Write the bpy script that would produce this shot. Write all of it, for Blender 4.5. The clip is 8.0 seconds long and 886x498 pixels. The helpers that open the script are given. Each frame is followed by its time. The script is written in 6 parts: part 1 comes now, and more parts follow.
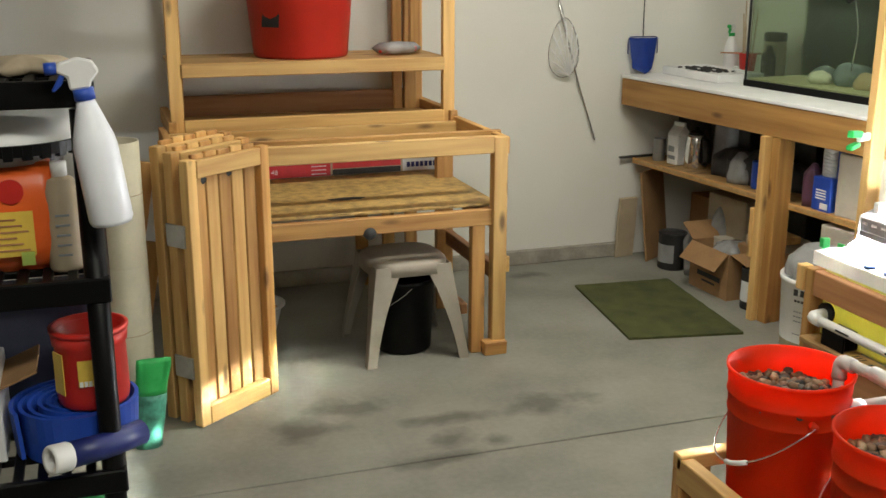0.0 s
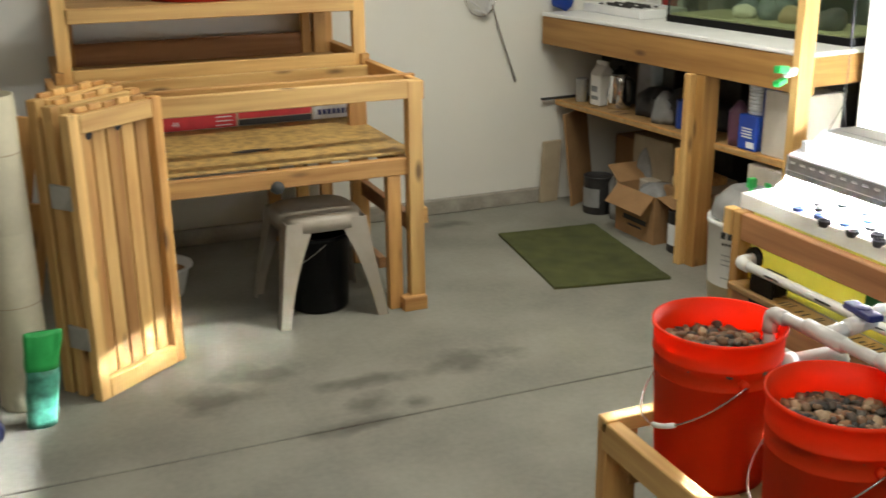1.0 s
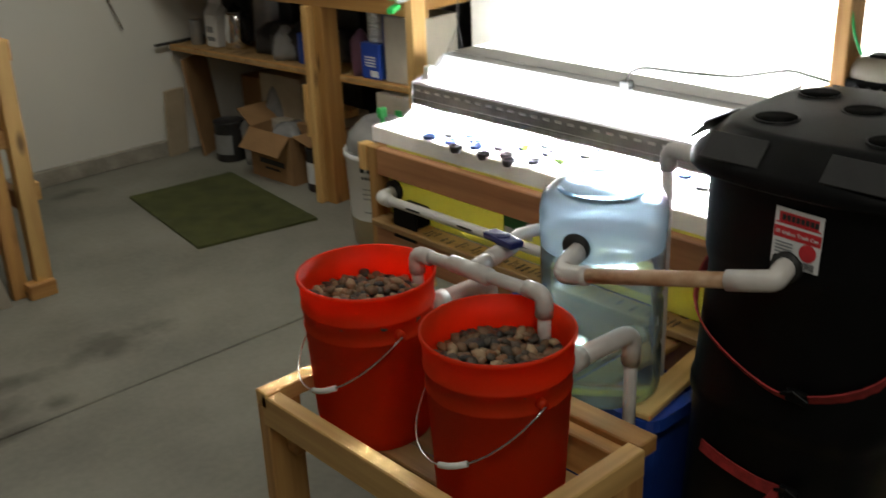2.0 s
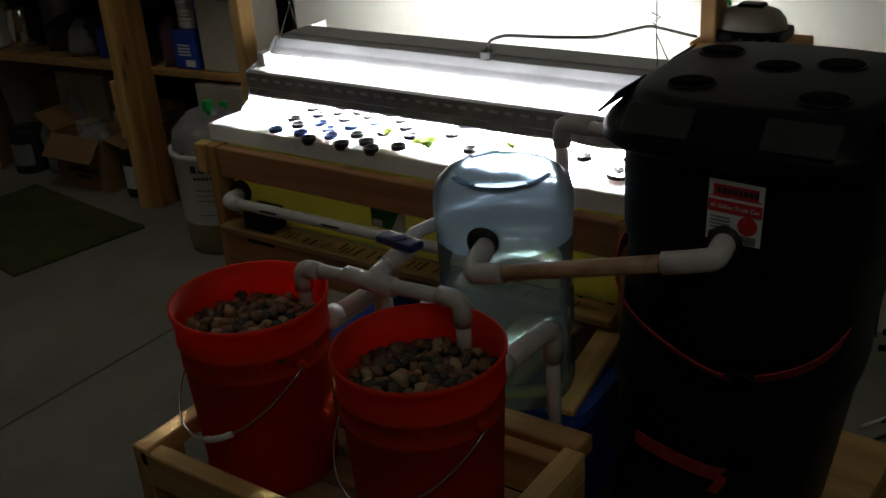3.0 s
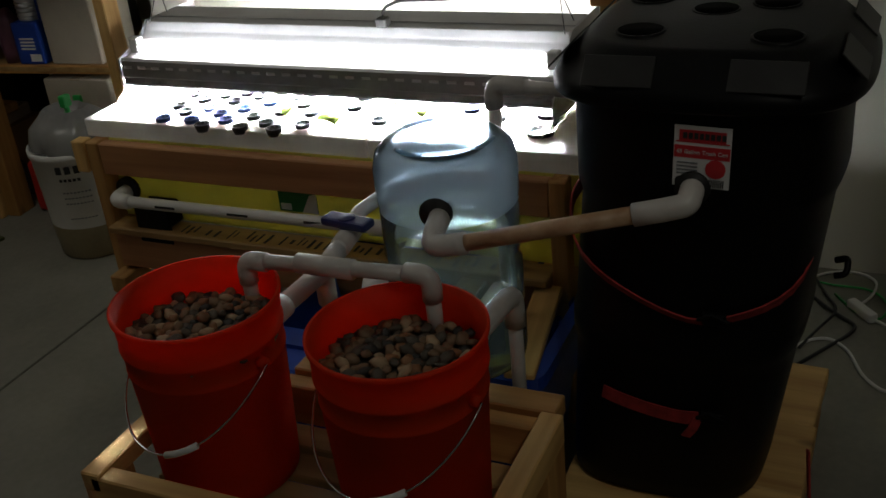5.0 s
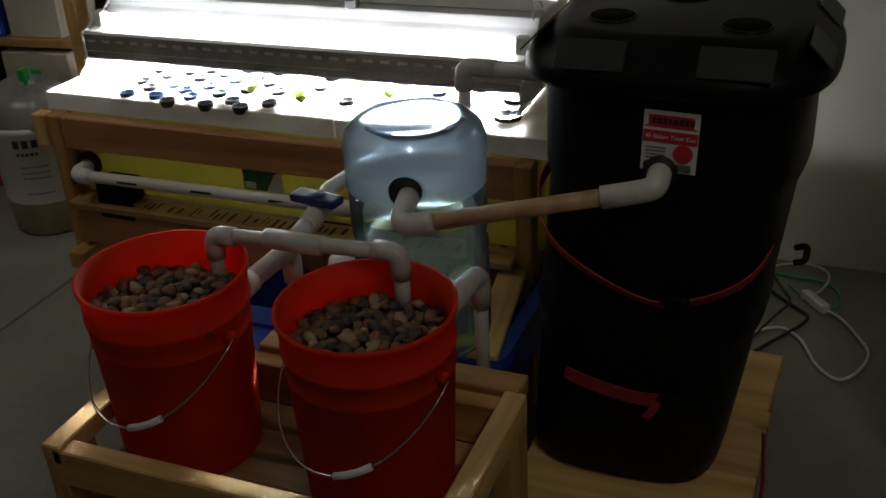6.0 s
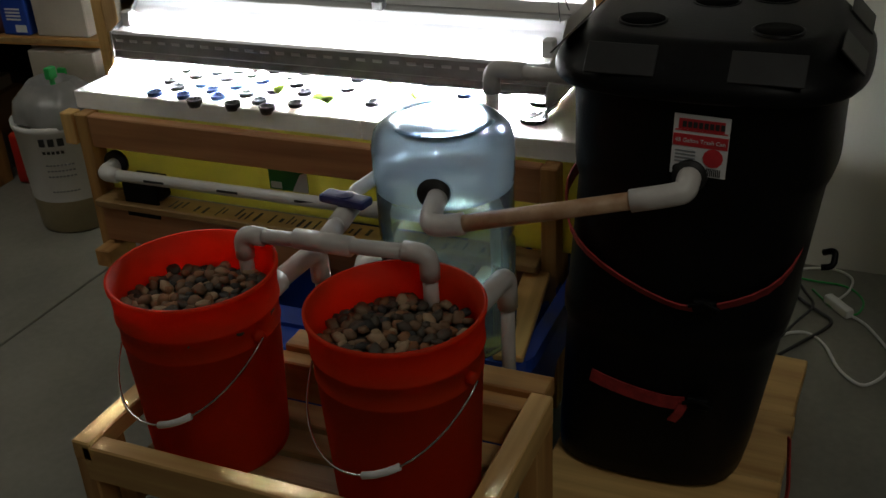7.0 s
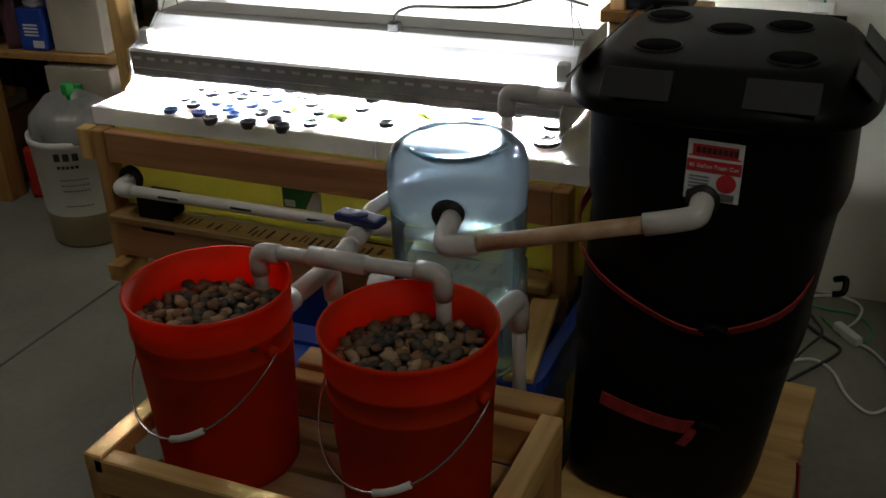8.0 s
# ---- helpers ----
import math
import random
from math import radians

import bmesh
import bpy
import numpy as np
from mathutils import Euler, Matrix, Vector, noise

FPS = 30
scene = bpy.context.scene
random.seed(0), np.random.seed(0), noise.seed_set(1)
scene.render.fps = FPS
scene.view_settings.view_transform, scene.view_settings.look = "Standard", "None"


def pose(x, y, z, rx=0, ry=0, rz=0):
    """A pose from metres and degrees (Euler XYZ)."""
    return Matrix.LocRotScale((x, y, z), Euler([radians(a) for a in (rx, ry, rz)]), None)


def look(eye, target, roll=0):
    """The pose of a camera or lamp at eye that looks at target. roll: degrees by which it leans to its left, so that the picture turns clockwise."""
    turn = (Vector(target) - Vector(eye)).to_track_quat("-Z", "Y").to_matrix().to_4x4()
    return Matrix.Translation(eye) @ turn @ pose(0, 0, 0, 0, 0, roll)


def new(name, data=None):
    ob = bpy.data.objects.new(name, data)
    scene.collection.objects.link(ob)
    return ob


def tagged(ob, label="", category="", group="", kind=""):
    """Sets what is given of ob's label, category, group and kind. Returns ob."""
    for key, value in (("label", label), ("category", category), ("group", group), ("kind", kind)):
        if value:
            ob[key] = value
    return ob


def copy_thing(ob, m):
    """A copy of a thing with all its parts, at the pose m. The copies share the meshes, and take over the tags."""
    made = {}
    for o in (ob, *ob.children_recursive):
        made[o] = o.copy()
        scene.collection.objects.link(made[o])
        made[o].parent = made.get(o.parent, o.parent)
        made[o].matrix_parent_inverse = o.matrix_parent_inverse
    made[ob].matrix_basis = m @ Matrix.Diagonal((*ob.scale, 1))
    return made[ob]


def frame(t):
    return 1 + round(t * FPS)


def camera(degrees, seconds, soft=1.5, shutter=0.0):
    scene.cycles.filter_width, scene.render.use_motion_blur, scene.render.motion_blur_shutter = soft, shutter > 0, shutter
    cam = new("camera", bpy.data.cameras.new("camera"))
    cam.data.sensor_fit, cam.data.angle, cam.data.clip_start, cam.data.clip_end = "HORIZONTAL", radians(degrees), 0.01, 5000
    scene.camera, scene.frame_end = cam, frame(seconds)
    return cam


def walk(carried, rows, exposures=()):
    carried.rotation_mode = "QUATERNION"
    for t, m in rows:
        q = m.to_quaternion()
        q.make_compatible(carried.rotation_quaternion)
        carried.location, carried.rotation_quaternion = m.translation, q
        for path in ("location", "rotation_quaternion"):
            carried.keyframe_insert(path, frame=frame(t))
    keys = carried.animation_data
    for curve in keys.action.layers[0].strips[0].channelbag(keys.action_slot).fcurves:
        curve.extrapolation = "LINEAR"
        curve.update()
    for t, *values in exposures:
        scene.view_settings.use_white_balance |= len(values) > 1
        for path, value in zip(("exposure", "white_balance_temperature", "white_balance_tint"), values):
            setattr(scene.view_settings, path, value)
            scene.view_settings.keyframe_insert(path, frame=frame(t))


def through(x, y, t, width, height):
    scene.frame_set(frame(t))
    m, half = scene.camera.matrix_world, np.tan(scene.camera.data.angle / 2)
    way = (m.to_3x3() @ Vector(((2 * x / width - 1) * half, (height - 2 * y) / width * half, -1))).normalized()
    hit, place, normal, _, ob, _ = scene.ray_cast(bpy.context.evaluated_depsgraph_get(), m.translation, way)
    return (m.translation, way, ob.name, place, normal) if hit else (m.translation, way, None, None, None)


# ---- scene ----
cam = camera(46.0, 8.0, 1.5, 0.3)
PATH = [
    (0, (-0.368, 1.097, 1.61), (0.244, 2.926, 1.078), 0.1),
    (0.5, (-0.364, 1.109, 1.611), (0.291, 2.916, 1.056), -0.3),
    (1, (-0.233, 1.276, 1.575), (0.488, 3.031, 0.942), -0.6),
    (1.5, (-0.079, 1.36, 1.565), (0.908, 2.973, 0.913), -1.8),
    (2, (-0.087, 1.419, 1.564), (1.153, 2.788, 0.798), -2.3),
    (2.2, (-0.043, 1.512, 1.558), (1.255, 2.797, 0.744), -3.1),
    (3.3, (-0.012, 1.737, 1.546), (1.479, 2.772, 0.706), -5.1),
    (3.5, (0.042, 1.765, 1.547), (1.52, 2.797, 0.681), -6.6),
    (4, (0.062, 1.821, 1.51), (1.488, 2.842, 0.548), -7.7),
    (4.5, (-0.009, 1.891, 1.534), (1.561, 2.717, 0.611), -7.5),
    (4.7, (-0.057, 1.922, 1.537), (1.521, 2.735, 0.615), -6.8),
    (5.8, (-0.103, 1.94, 1.536), (1.547, 2.627, 0.639), -3.7),
    (6, (-0.112, 1.949, 1.526), (1.512, 2.649, 0.591), -3.4),
    (6.5, (-0.118, 1.968, 1.525), (1.493, 2.696, 0.59), -3.0),
    (7, (-0.127, 1.968, 1.533), (1.487, 2.694, 0.6), -3.3),
    (7.5, (-0.144, 1.988, 1.544), (1.465, 2.765, 0.646), -3.0),
    (8, (-0.145, 1.975, 1.537), (1.483, 2.717, 0.642), -2.4),
]
EXPOSURES = [(0.0, -0.08), (0.9, -0.08), (1.5, -0.22), (2.0, -1.3), (2.2, -1.8), (3.3, -4.2), (3.6, -4.4), (4.0, -4.7), (4.5, -3.7), (5.8, -3.0), (6.5, -2.8), (8.0, -2.6)]
walk(cam, [(t, look(eye, target, roll)) for t, eye, target, roll in PATH], EXPOSURES)

# ---- light ----
world = bpy.data.worlds.new("room_air")
world.use_nodes = True
world.node_tree.nodes["Background"].inputs[0].default_value = (0.9, 0.92, 1.0, 1)
world.node_tree.nodes["Background"].inputs[1].default_value = 0.008
scene.world = world


def area_lamp(name, m, sx, sy, watts, colour):
    data = bpy.data.lights.new(name, "AREA")
    data.shape, data.size, data.size_y, data.energy, data.color = "RECTANGLE", sx, sy, watts, colour
    ob = new(name, data)
    ob.matrix_world = m
    return ob


WARM = (1.0, 0.98, 0.86)
LAMPS = ((1.45, 4.45, 42), (0.10, 1.30, 46))
for lx, ly, watts in LAMPS:
    area_lamp("ceiling_lamp", pose(lx, ly, 2.50), 1.25, 0.24, watts, WARM)


# ---- materials ----
def material(name, colour, rough=0.6, metal=0.0, vary=0.12, scale=6.0, bump=0.15, fine=60.0, second=None, spots=0.0, **more):
    """A surface whose colour varies at two scales, with fine relief."""
    m = bpy.data.materials.new(name)
    m.use_nodes = True
    t, b = m.node_tree, m.node_tree.nodes["Principled BSDF"]
    co = t.nodes.new("ShaderNodeTexCoord")
    n1, n2, mix, ramp = (t.nodes.new(k) for k in ("ShaderNodeTexNoise", "ShaderNodeTexNoise", "ShaderNodeMix", "ShaderNodeValToRGB"))
    t.links.new(co.outputs["Object"], n1.inputs["Vector"])
    t.links.new(co.outputs["Object"], n2.inputs["Vector"])
    n1.inputs["Scale"].default_value, n1.inputs["Detail"].default_value = scale, 5
    n2.inputs["Scale"].default_value, n2.inputs["Detail"].default_value = fine, 3
    mix.data_type = "RGBA"
    c2 = second or tuple(c * (1 - 2.2 * vary) for c in colour)
    mix.inputs[6].default_value, mix.inputs[7].default_value = (*colour, 1), (*c2, 1)
    ramp.color_ramp.elements[0].position, ramp.color_ramp.elements[1].position = 0.35, 0.72
    add = t.nodes.new("ShaderNodeMath")
    add.operation, add.inputs[1].default_value = "MULTIPLY_ADD", 0.25
    t.links.new(n2.outputs[0], add.inputs[0])
    t.links.new(n1.outputs[0], add.inputs[2])
    sub = t.nodes.new("ShaderNodeMath")
    sub.operation, sub.inputs[1].default_value = "SUBTRACT", 0.12
    t.links.new(add.outputs[0], sub.inputs[0])
    t.links.new(sub.outputs[0], ramp.inputs[0])
    t.links.new(ramp.outputs[0], mix.inputs[0])
    t.links.new(mix.outputs[2], b.inputs["Base Color"])
    b.inputs["Roughness"].default_value, b.inputs["Metallic"].default_value = rough, metal
    if bump:
        bp = t.nodes.new("ShaderNodeBump")
        bp.inputs["Strength"].default_value, bp.inputs["Distance"].default_value = bump, 0.004
        t.links.new(n2.outputs[0], bp.inputs["Height"])
        t.links.new(bp.outputs[0], b.inputs["Normal"])
    for key, value in more.items():
        b.inputs[key.replace("_", " ")].default_value = value
    return m


def wood(name, light, dark, rough=0.6, knots=0.85):
    """Sawn timber with grain along the piece's own x axis, and dark knots; pieces differ a little."""
    m = bpy.data.materials.new(name)
    m.use_nodes = True
    t, b = m.node_tree, m.node_tree.nodes["Principled BSDF"]
    N = lambda k: t.nodes.new(k)
    co, info, mp, ofs = N("ShaderNodeTexCoord"), N("ShaderNodeObjectInfo"), N("ShaderNodeMapping"), N("ShaderNodeVectorMath")
    sc = N("ShaderNodeMath")
    sc.operation, sc.inputs[1].default_value = "MULTIPLY", 37.0
    t.links.new(info.outputs["Random"], sc.inputs[0])
    t.links.new(co.outputs["Object"], ofs.inputs[0])
    t.links.new(sc.outputs[0], ofs.inputs[1])
    t.links.new(ofs.outputs[0], mp.inputs["Vector"])
    mp.inputs["Scale"].default_value = (1.6, 26, 26)
    n1, n2, n3 = N("ShaderNodeTexNoise"), N("ShaderNodeTexNoise"), N("ShaderNodeTexVoronoi")
    for n, s_, d_ in ((n1, 1.0, 4), (n2, 5.0, 3)):
        n.inputs["Scale"].default_value, n.inputs["Detail"].default_value = s_, d_
        t.links.new(mp.outputs[0], n.inputs["Vector"])
    mk = N("ShaderNodeMapping")
    mk.inputs["Scale"].default_value = (4.2, 13, 13)
    t.links.new(ofs.outputs[0], mk.inputs["Vector"])
    t.links.new(mk.outputs[0], n3.inputs["Vector"])
    n3.inputs["Scale"].default_value = 0.8
    ramp, kr, mix, mix2, hsv = N("ShaderNodeValToRGB"), N("ShaderNodeValToRGB"), N("ShaderNodeMix"), N("ShaderNodeMix"), N("ShaderNodeHueSaturation")
    ramp.color_ramp.elements[0].position, ramp.color_ramp.elements[1].position = 0.36, 0.70
    kr.color_ramp.elements[0].color, kr.color_ramp.elements[1].color = (knots, knots, knots, 1), (0, 0, 0, 1)
    kr.color_ramp.elements[0].position, kr.color_ramp.elements[1].position = 0.07, 0.19
    t.links.new(n1.outputs[0], ramp.inputs[0])
    t.links.new(n3.outputs["Distance"], kr.inputs[0])
    mix.data_type = mix2.data_type = "RGBA"
    mix.inputs[6].default_value, mix.inputs[7].default_value = (*light, 1), (*dark, 1)
    mix2.inputs[7].default_value = (0.10, 0.045, 0.018, 1)
    t.links.new(ramp.outputs[0], mix.inputs[0])
    t.links.new(kr.outputs[0], mix2.inputs[0])
    t.links.new(mix.outputs[2], mix2.inputs[6])
    val = N("ShaderNodeMapRange")
    val.inputs["To Min"].default_value, val.inputs["To Max"].default_value = 0.80, 1.15
    t.links.new(info.outputs["Random"], val.inputs[0])
    t.links.new(val.outputs[0], hsv.inputs["Value"])
    t.links.new(mix2.outputs[2], hsv.inputs["Color"])
    t.links.new(hsv.outputs[0], b.inputs["Base Color"])
    bp = N("ShaderNodeBump")
    bp.inputs["Strength"].default_value, bp.inputs["Distance"].default_value = 0.25, 0.002
    t.links.new(n2.outputs[0], bp.inputs["Height"])
    t.links.new(bp.outputs[0], b.inputs["Normal"])
    b.inputs["Roughness"].default_value = rough
    return m


def glass(name, colour, rough=0.02, ior=1.45):
    m = bpy.data.materials.new(name)
    m.use_nodes = True
    b = m.node_tree.nodes["Principled BSDF"]
    b.inputs["Base Color"].default_value = (*colour, 1)
    b.inputs["Transmission Weight"].default_value, b.inputs["Roughness"].default_value, b.inputs["IOR"].default_value = 1.0, rough, ior
    return m


def clear(name, colour, cloud):
    """Thin clear plastic or water: lets the light straight through with its tint, shines at the edge, and clouds a little."""
    m = bpy.data.materials.new(name)
    m.use_nodes = True
    t = m.node_tree
    t.nodes.remove(t.nodes["Principled BSDF"])
    N = lambda k: t.nodes.new(k)
    tr, gl, tl, fr, mx, mx2 = N("ShaderNodeBsdfTransparent"), N("ShaderNodeBsdfGlossy"), N("ShaderNodeBsdfTranslucent"), N("ShaderNodeFresnel"), N("ShaderNodeMixShader"), N("ShaderNodeMixShader")
    tr.inputs[0].default_value = tl.inputs[0].default_value = (*colour, 1)
    gl.inputs["Roughness"].default_value = 0.08
    fr.inputs["IOR"].default_value = 1.12
    mx.inputs[0].default_value = cloud
    t.links.new(tr.outputs[0], mx.inputs[1])
    t.links.new(tl.outputs[0], mx.inputs[2])
    t.links.new(fr.outputs[0], mx2.inputs[0])
    t.links.new(mx.outputs[0], mx2.inputs[1])
    t.links.new(gl.outputs[0], mx2.inputs[2])
    t.links.new(mx2.outputs[0], t.nodes["Material Output"].inputs[0])
    return m


def glow(name, colour, strength):
    m = bpy.data.materials.new(name)
    m.use_nodes = True
    b = m.node_tree.nodes["Principled BSDF"]
    b.inputs["Emission Color"].default_value, b.inputs["Emission Strength"].default_value = (*colour, 1), strength
    b.inputs["Base Color"].default_value = (0.8, 0.8, 0.8, 1)
    return m


def sheet(name, colour, through):
    """Foam or thin plastic that lets some light through."""
    m = material(name, colour, 0.6, vary=0.05, scale=6, bump=0.08, fine=140)
    t, b = m.node_tree, m.node_tree.nodes["Principled BSDF"]
    tl, mx = t.nodes.new("ShaderNodeBsdfTranslucent"), t.nodes.new("ShaderNodeMixShader")
    t.links.new(b.inputs["Base Color"].links[0].from_socket, tl.inputs[0])
    mx.inputs[0].default_value = through
    t.links.new(b.outputs[0], mx.inputs[1])
    t.links.new(tl.outputs[0], mx.inputs[2])
    t.links.new(mx.outputs[0], t.nodes["Material Output"].inputs[0])
    return m


PINE = wood("pine_lumber", (0.62, 0.35, 0.115), (0.34, 0.15, 0.040))
PALE_PINE = wood("pale_pine", (0.74, 0.48, 0.18), (0.50, 0.27, 0.085))
RED_PINE = wood("reddish_lumber", (0.46, 0.23, 0.10), (0.30, 0.13, 0.055))
AMBER = wood("amber_lumber", (0.48, 0.26, 0.075), (0.32, 0.15, 0.04))
PLANK = wood("old_plank", (0.50, 0.32, 0.13), (0.34, 0.19, 0.07))
CONCRETE = material("concrete", (0.25, 0.243, 0.205), 0.65, vary=0.17, scale=2.2, bump=0.12, fine=45)


def stain_floor(m, spots):
    """Adds dark oil stains with ragged outlines: (x, y, half length, half width)."""
    t, b = m.node_tree, m.node_tree.nodes["Principled BSDF"]
    old = b.inputs["Base Color"].links[0].from_socket
    co, nz = t.nodes.new("ShaderNodeTexCoord"), t.nodes.new("ShaderNodeTexNoise")
    nz.inputs["Scale"].default_value, nz.inputs["Detail"].default_value = 7.0, 6
    t.links.new(co.outputs["Object"], nz.inputs["Vector"])
    total = None
    for x, y, a, c in spots:
        mp = t.nodes.new("ShaderNodeMapping")
        mp.vector_type = "POINT"
        mp.inputs["Location"].default_value = (-x / a, -y / c, 0)
        mp.inputs["Scale"].default_value = (1 / a, 1 / c, 0)
        ln, ad, rp = t.nodes.new("ShaderNodeVectorMath"), t.nodes.new("ShaderNodeMath"), t.nodes.new("ShaderNodeMapRange")
        ln.operation, ad.operation = "LENGTH", "MULTIPLY_ADD"
        ad.inputs[1].default_value = 2.6
        t.links.new(co.outputs["Object"], mp.inputs["Vector"])
        t.links.new(mp.outputs[0], ln.inputs[0])
        t.links.new(nz.outputs[0], ad.inputs[0])
        t.links.new(ln.outputs["Value"], ad.inputs[2])
        rp.inputs["From Min"].default_value, rp.inputs["From Max"].default_value = 1.6, 2.4
        rp.inputs["To Min"].default_value, rp.inputs["To Max"].default_value = 1.0, 0.0
        t.links.new(ad.outputs[0], rp.inputs[0])
        if total is None:
            total = rp.outputs[0]
        else:
            mx = t.nodes.new("ShaderNodeMath")
            mx.operation = "MAXIMUM"
            t.links.new(total, mx.inputs[0])
            t.links.new(rp.outputs[0], mx.inputs[1])
            total = mx.outputs[0]
    mul, sc = t.nodes.new("ShaderNodeMix"), t.nodes.new("ShaderNodeMath")
    mul.data_type, mul.blend_type = "RGBA", "MULTIPLY"
    mul.inputs[7].default_value = (0.42, 0.40, 0.38, 1)
    sc.operation, sc.inputs[1].default_value = "MULTIPLY", 0.85
    t.links.new(total, sc.inputs[0])
    t.links.new(sc.outputs[0], mul.inputs[0])
    t.links.new(old, mul.inputs[6])
    t.links.new(mul.outputs[2], b.inputs["Base Color"])


stain_floor(CONCRETE, [(0.76, 4.43, 0.20, 0.05), (0.27, 4.49, 0.15, 0.10), (0.72, 4.25, 0.12, 0.07), (0.86, 4.20, 0.06, 0.05), (0.145, 4.83, 0.08, 0.04), (0.45, 4.62, 0.16, 0.10), (0.66, 4.12, 0.2, 0.05), (1.75, 6.0, 0.12, 0.05), (1.15, 4.45, 0.2, 0.1)])
PAINT = material("wall_paint", (0.74, 0.73, 0.67), 0.75, vary=0.035, scale=1.3, bump=0.06, fine=140)
CEIL = material("ceiling_paint", (0.72, 0.70, 0.65), 0.8, vary=0.03, scale=2, bump=0.05, fine=120)
# Assumed wall surface, made dark so that less light bounces round the room.
DIM_BOARD = material("dim_board", (0.26, 0.23, 0.19), 0.85, vary=0.12, scale=2.5, bump=0.1, fine=60)
# Near-black without gloss: the shade inside the lid's recesses, put into colour.
LID_SHADE = material("lid_recess_shade", (0.002, 0.002, 0.002), 0.9, vary=0.1, bump=0.0, Specular_IOR_Level=0.05)
LID_PANEL = material("lighter_black_plastic", (0.011, 0.011, 0.011), 0.5, vary=0.2, scale=20, bump=0.06, fine=160)
STEM = material("concrete_kerb", (0.42, 0.39, 0.33), 0.8, vary=0.2, scale=7, bump=0.2, fine=60)
OSB = material("strand_board", (0.58, 0.38, 0.13), 0.6, vary=0.24, scale=26, bump=0.2, fine=110)
ORANGE = sheet("orange_plastic", (0.90, 0.062, 0.003), 0.60)
RED = material("red_plastic", (0.55, 0.022, 0.015), 0.4, vary=0.08, scale=6, bump=0.03)
BLACK = material("black_plastic", (0.0040, 0.0040, 0.0044), 0.42, vary=0.15, scale=14, bump=0.08, fine=160, Specular_IOR_Level=0.13)
BLACK_RUBBER = material("black_rubber", (0.012, 0.012, 0.012), 0.6, vary=0.2, scale=20, bump=0.05)
PVC = material("pvc_pipe", (0.66, 0.63, 0.60), 0.38, vary=0.07, scale=14, bump=0.02, fine=80)
WHITE_PVC = material("white_pvc", (0.78, 0.77, 0.75), 0.33, vary=0.05, scale=12, bump=0.02)
OLD_PIPE = material("stained_pipe", (0.60, 0.40, 0.25), 0.5, vary=0.16, scale=22, bump=0.05, fine=70, second=(0.42, 0.24, 0.13))
WHITE = material("white_plastic", (0.78, 0.78, 0.77), 0.4, vary=0.04, scale=9, bump=0.03)
FOAM = sheet("white_foam", (0.93, 0.93, 0.93), 0.70)
FOAM.node_tree.nodes["Principled BSDF"].inputs["Specular IOR Level"].default_value = 0.02
FOAM.node_tree.nodes["Principled BSDF"].inputs["Roughness"].default_value = 1.0
DIFFUSER = sheet("frosted_diffuser", (0.90, 0.90, 0.90), 0.010)
SLOT_FILM = sheet("slot_film", (0.90, 0.90, 0.90), 0.02)
YELLOWED = sheet("yellowed_liner", (0.96, 0.91, 0.36), 0.85)
BLUE = material("blue_plastic", (0.018, 0.07, 0.42), 0.4, vary=0.1, scale=8, bump=0.04)
DARK_BLUE = material("navy_plastic", (0.012, 0.022, 0.14), 0.42, vary=0.1, scale=20, bump=0.04)
TAUPE = material("taupe_plastic", (0.33, 0.29, 0.235), 0.45, vary=0.08, scale=9, bump=0.05)
GREEN_MAT = material("green_turf", (0.075, 0.085, 0.022), 0.95, vary=0.2, scale=9, bump=0.8, fine=420)
CARD = material("cardboard", (0.33, 0.185, 0.08), 0.8, vary=0.1, scale=8, bump=0.08)
GALV = material("zinc_metal", (0.50, 0.51, 0.52), 0.42, 0.75, vary=0.12, scale=10, bump=0.06)
ENAMEL = material("grey_enamel", (0.50, 0.50, 0.51), 0.35, 0.3, vary=0.08, scale=7, bump=0.03)
STEEL = material("wire_steel", (0.70, 0.70, 0.70), 0.25, 1.0, vary=0.05, scale=30, bump=0.0)
CREAM = material("cream_tube", (0.60, 0.55, 0.40), 0.6, vary=0.09, scale=6, bump=0.05)
POT = material("pot_plastic", (0.022, 0.024, 0.030), 0.45, vary=0.2, scale=40, bump=0.03)
# Bluish light on some pots, put into the plastic's own colour.
POT_BLUE_LIT = material("blue_lit_pot_plastic", (0.04, 0.09, 0.26), 0.4, vary=0.15, scale=40, bump=0.03)
PALE_CARD = material("pale_board", (0.44, 0.36, 0.25), 0.8, vary=0.1, scale=5, bump=0.06)
DARKGOODS = material("dark_goods", (0.035, 0.032, 0.032), 0.6, vary=0.3, scale=10, bump=0.1)
GREEN = material("green_plastic", (0.03, 0.45, 0.10), 0.4, vary=0.1, scale=10, bump=0.04)
STRAP = material("red_webbing", (0.42, 0.03, 0.03), 0.75, vary=0.2, scale=60, bump=0.4, fine=500)
CABLE = material("dark_cable", (0.03, 0.03, 0.03), 0.5, vary=0.1, scale=20, bump=0.0)
INK = material("dark_ink", (0.03, 0.03, 0.03), 0.7, vary=0.1, scale=20, bump=0.0)
PAPER = material("white_label", (0.76, 0.77, 0.78), 0.5, vary=0.05, scale=20, bump=0.0)
RED_INK = material("red_ink", (0.60, 0.03, 0.04), 0.5, vary=0.1, scale=20, bump=0.0)
GREEN_INK = material("green_ink", (0.02, 0.20, 0.05), 0.5, vary=0.1, scale=20, bump=0.0)
GREY_INK = material("grey_ink", (0.25, 0.27, 0.29), 0.6, vary=0.1, scale=20, bump=0.0)
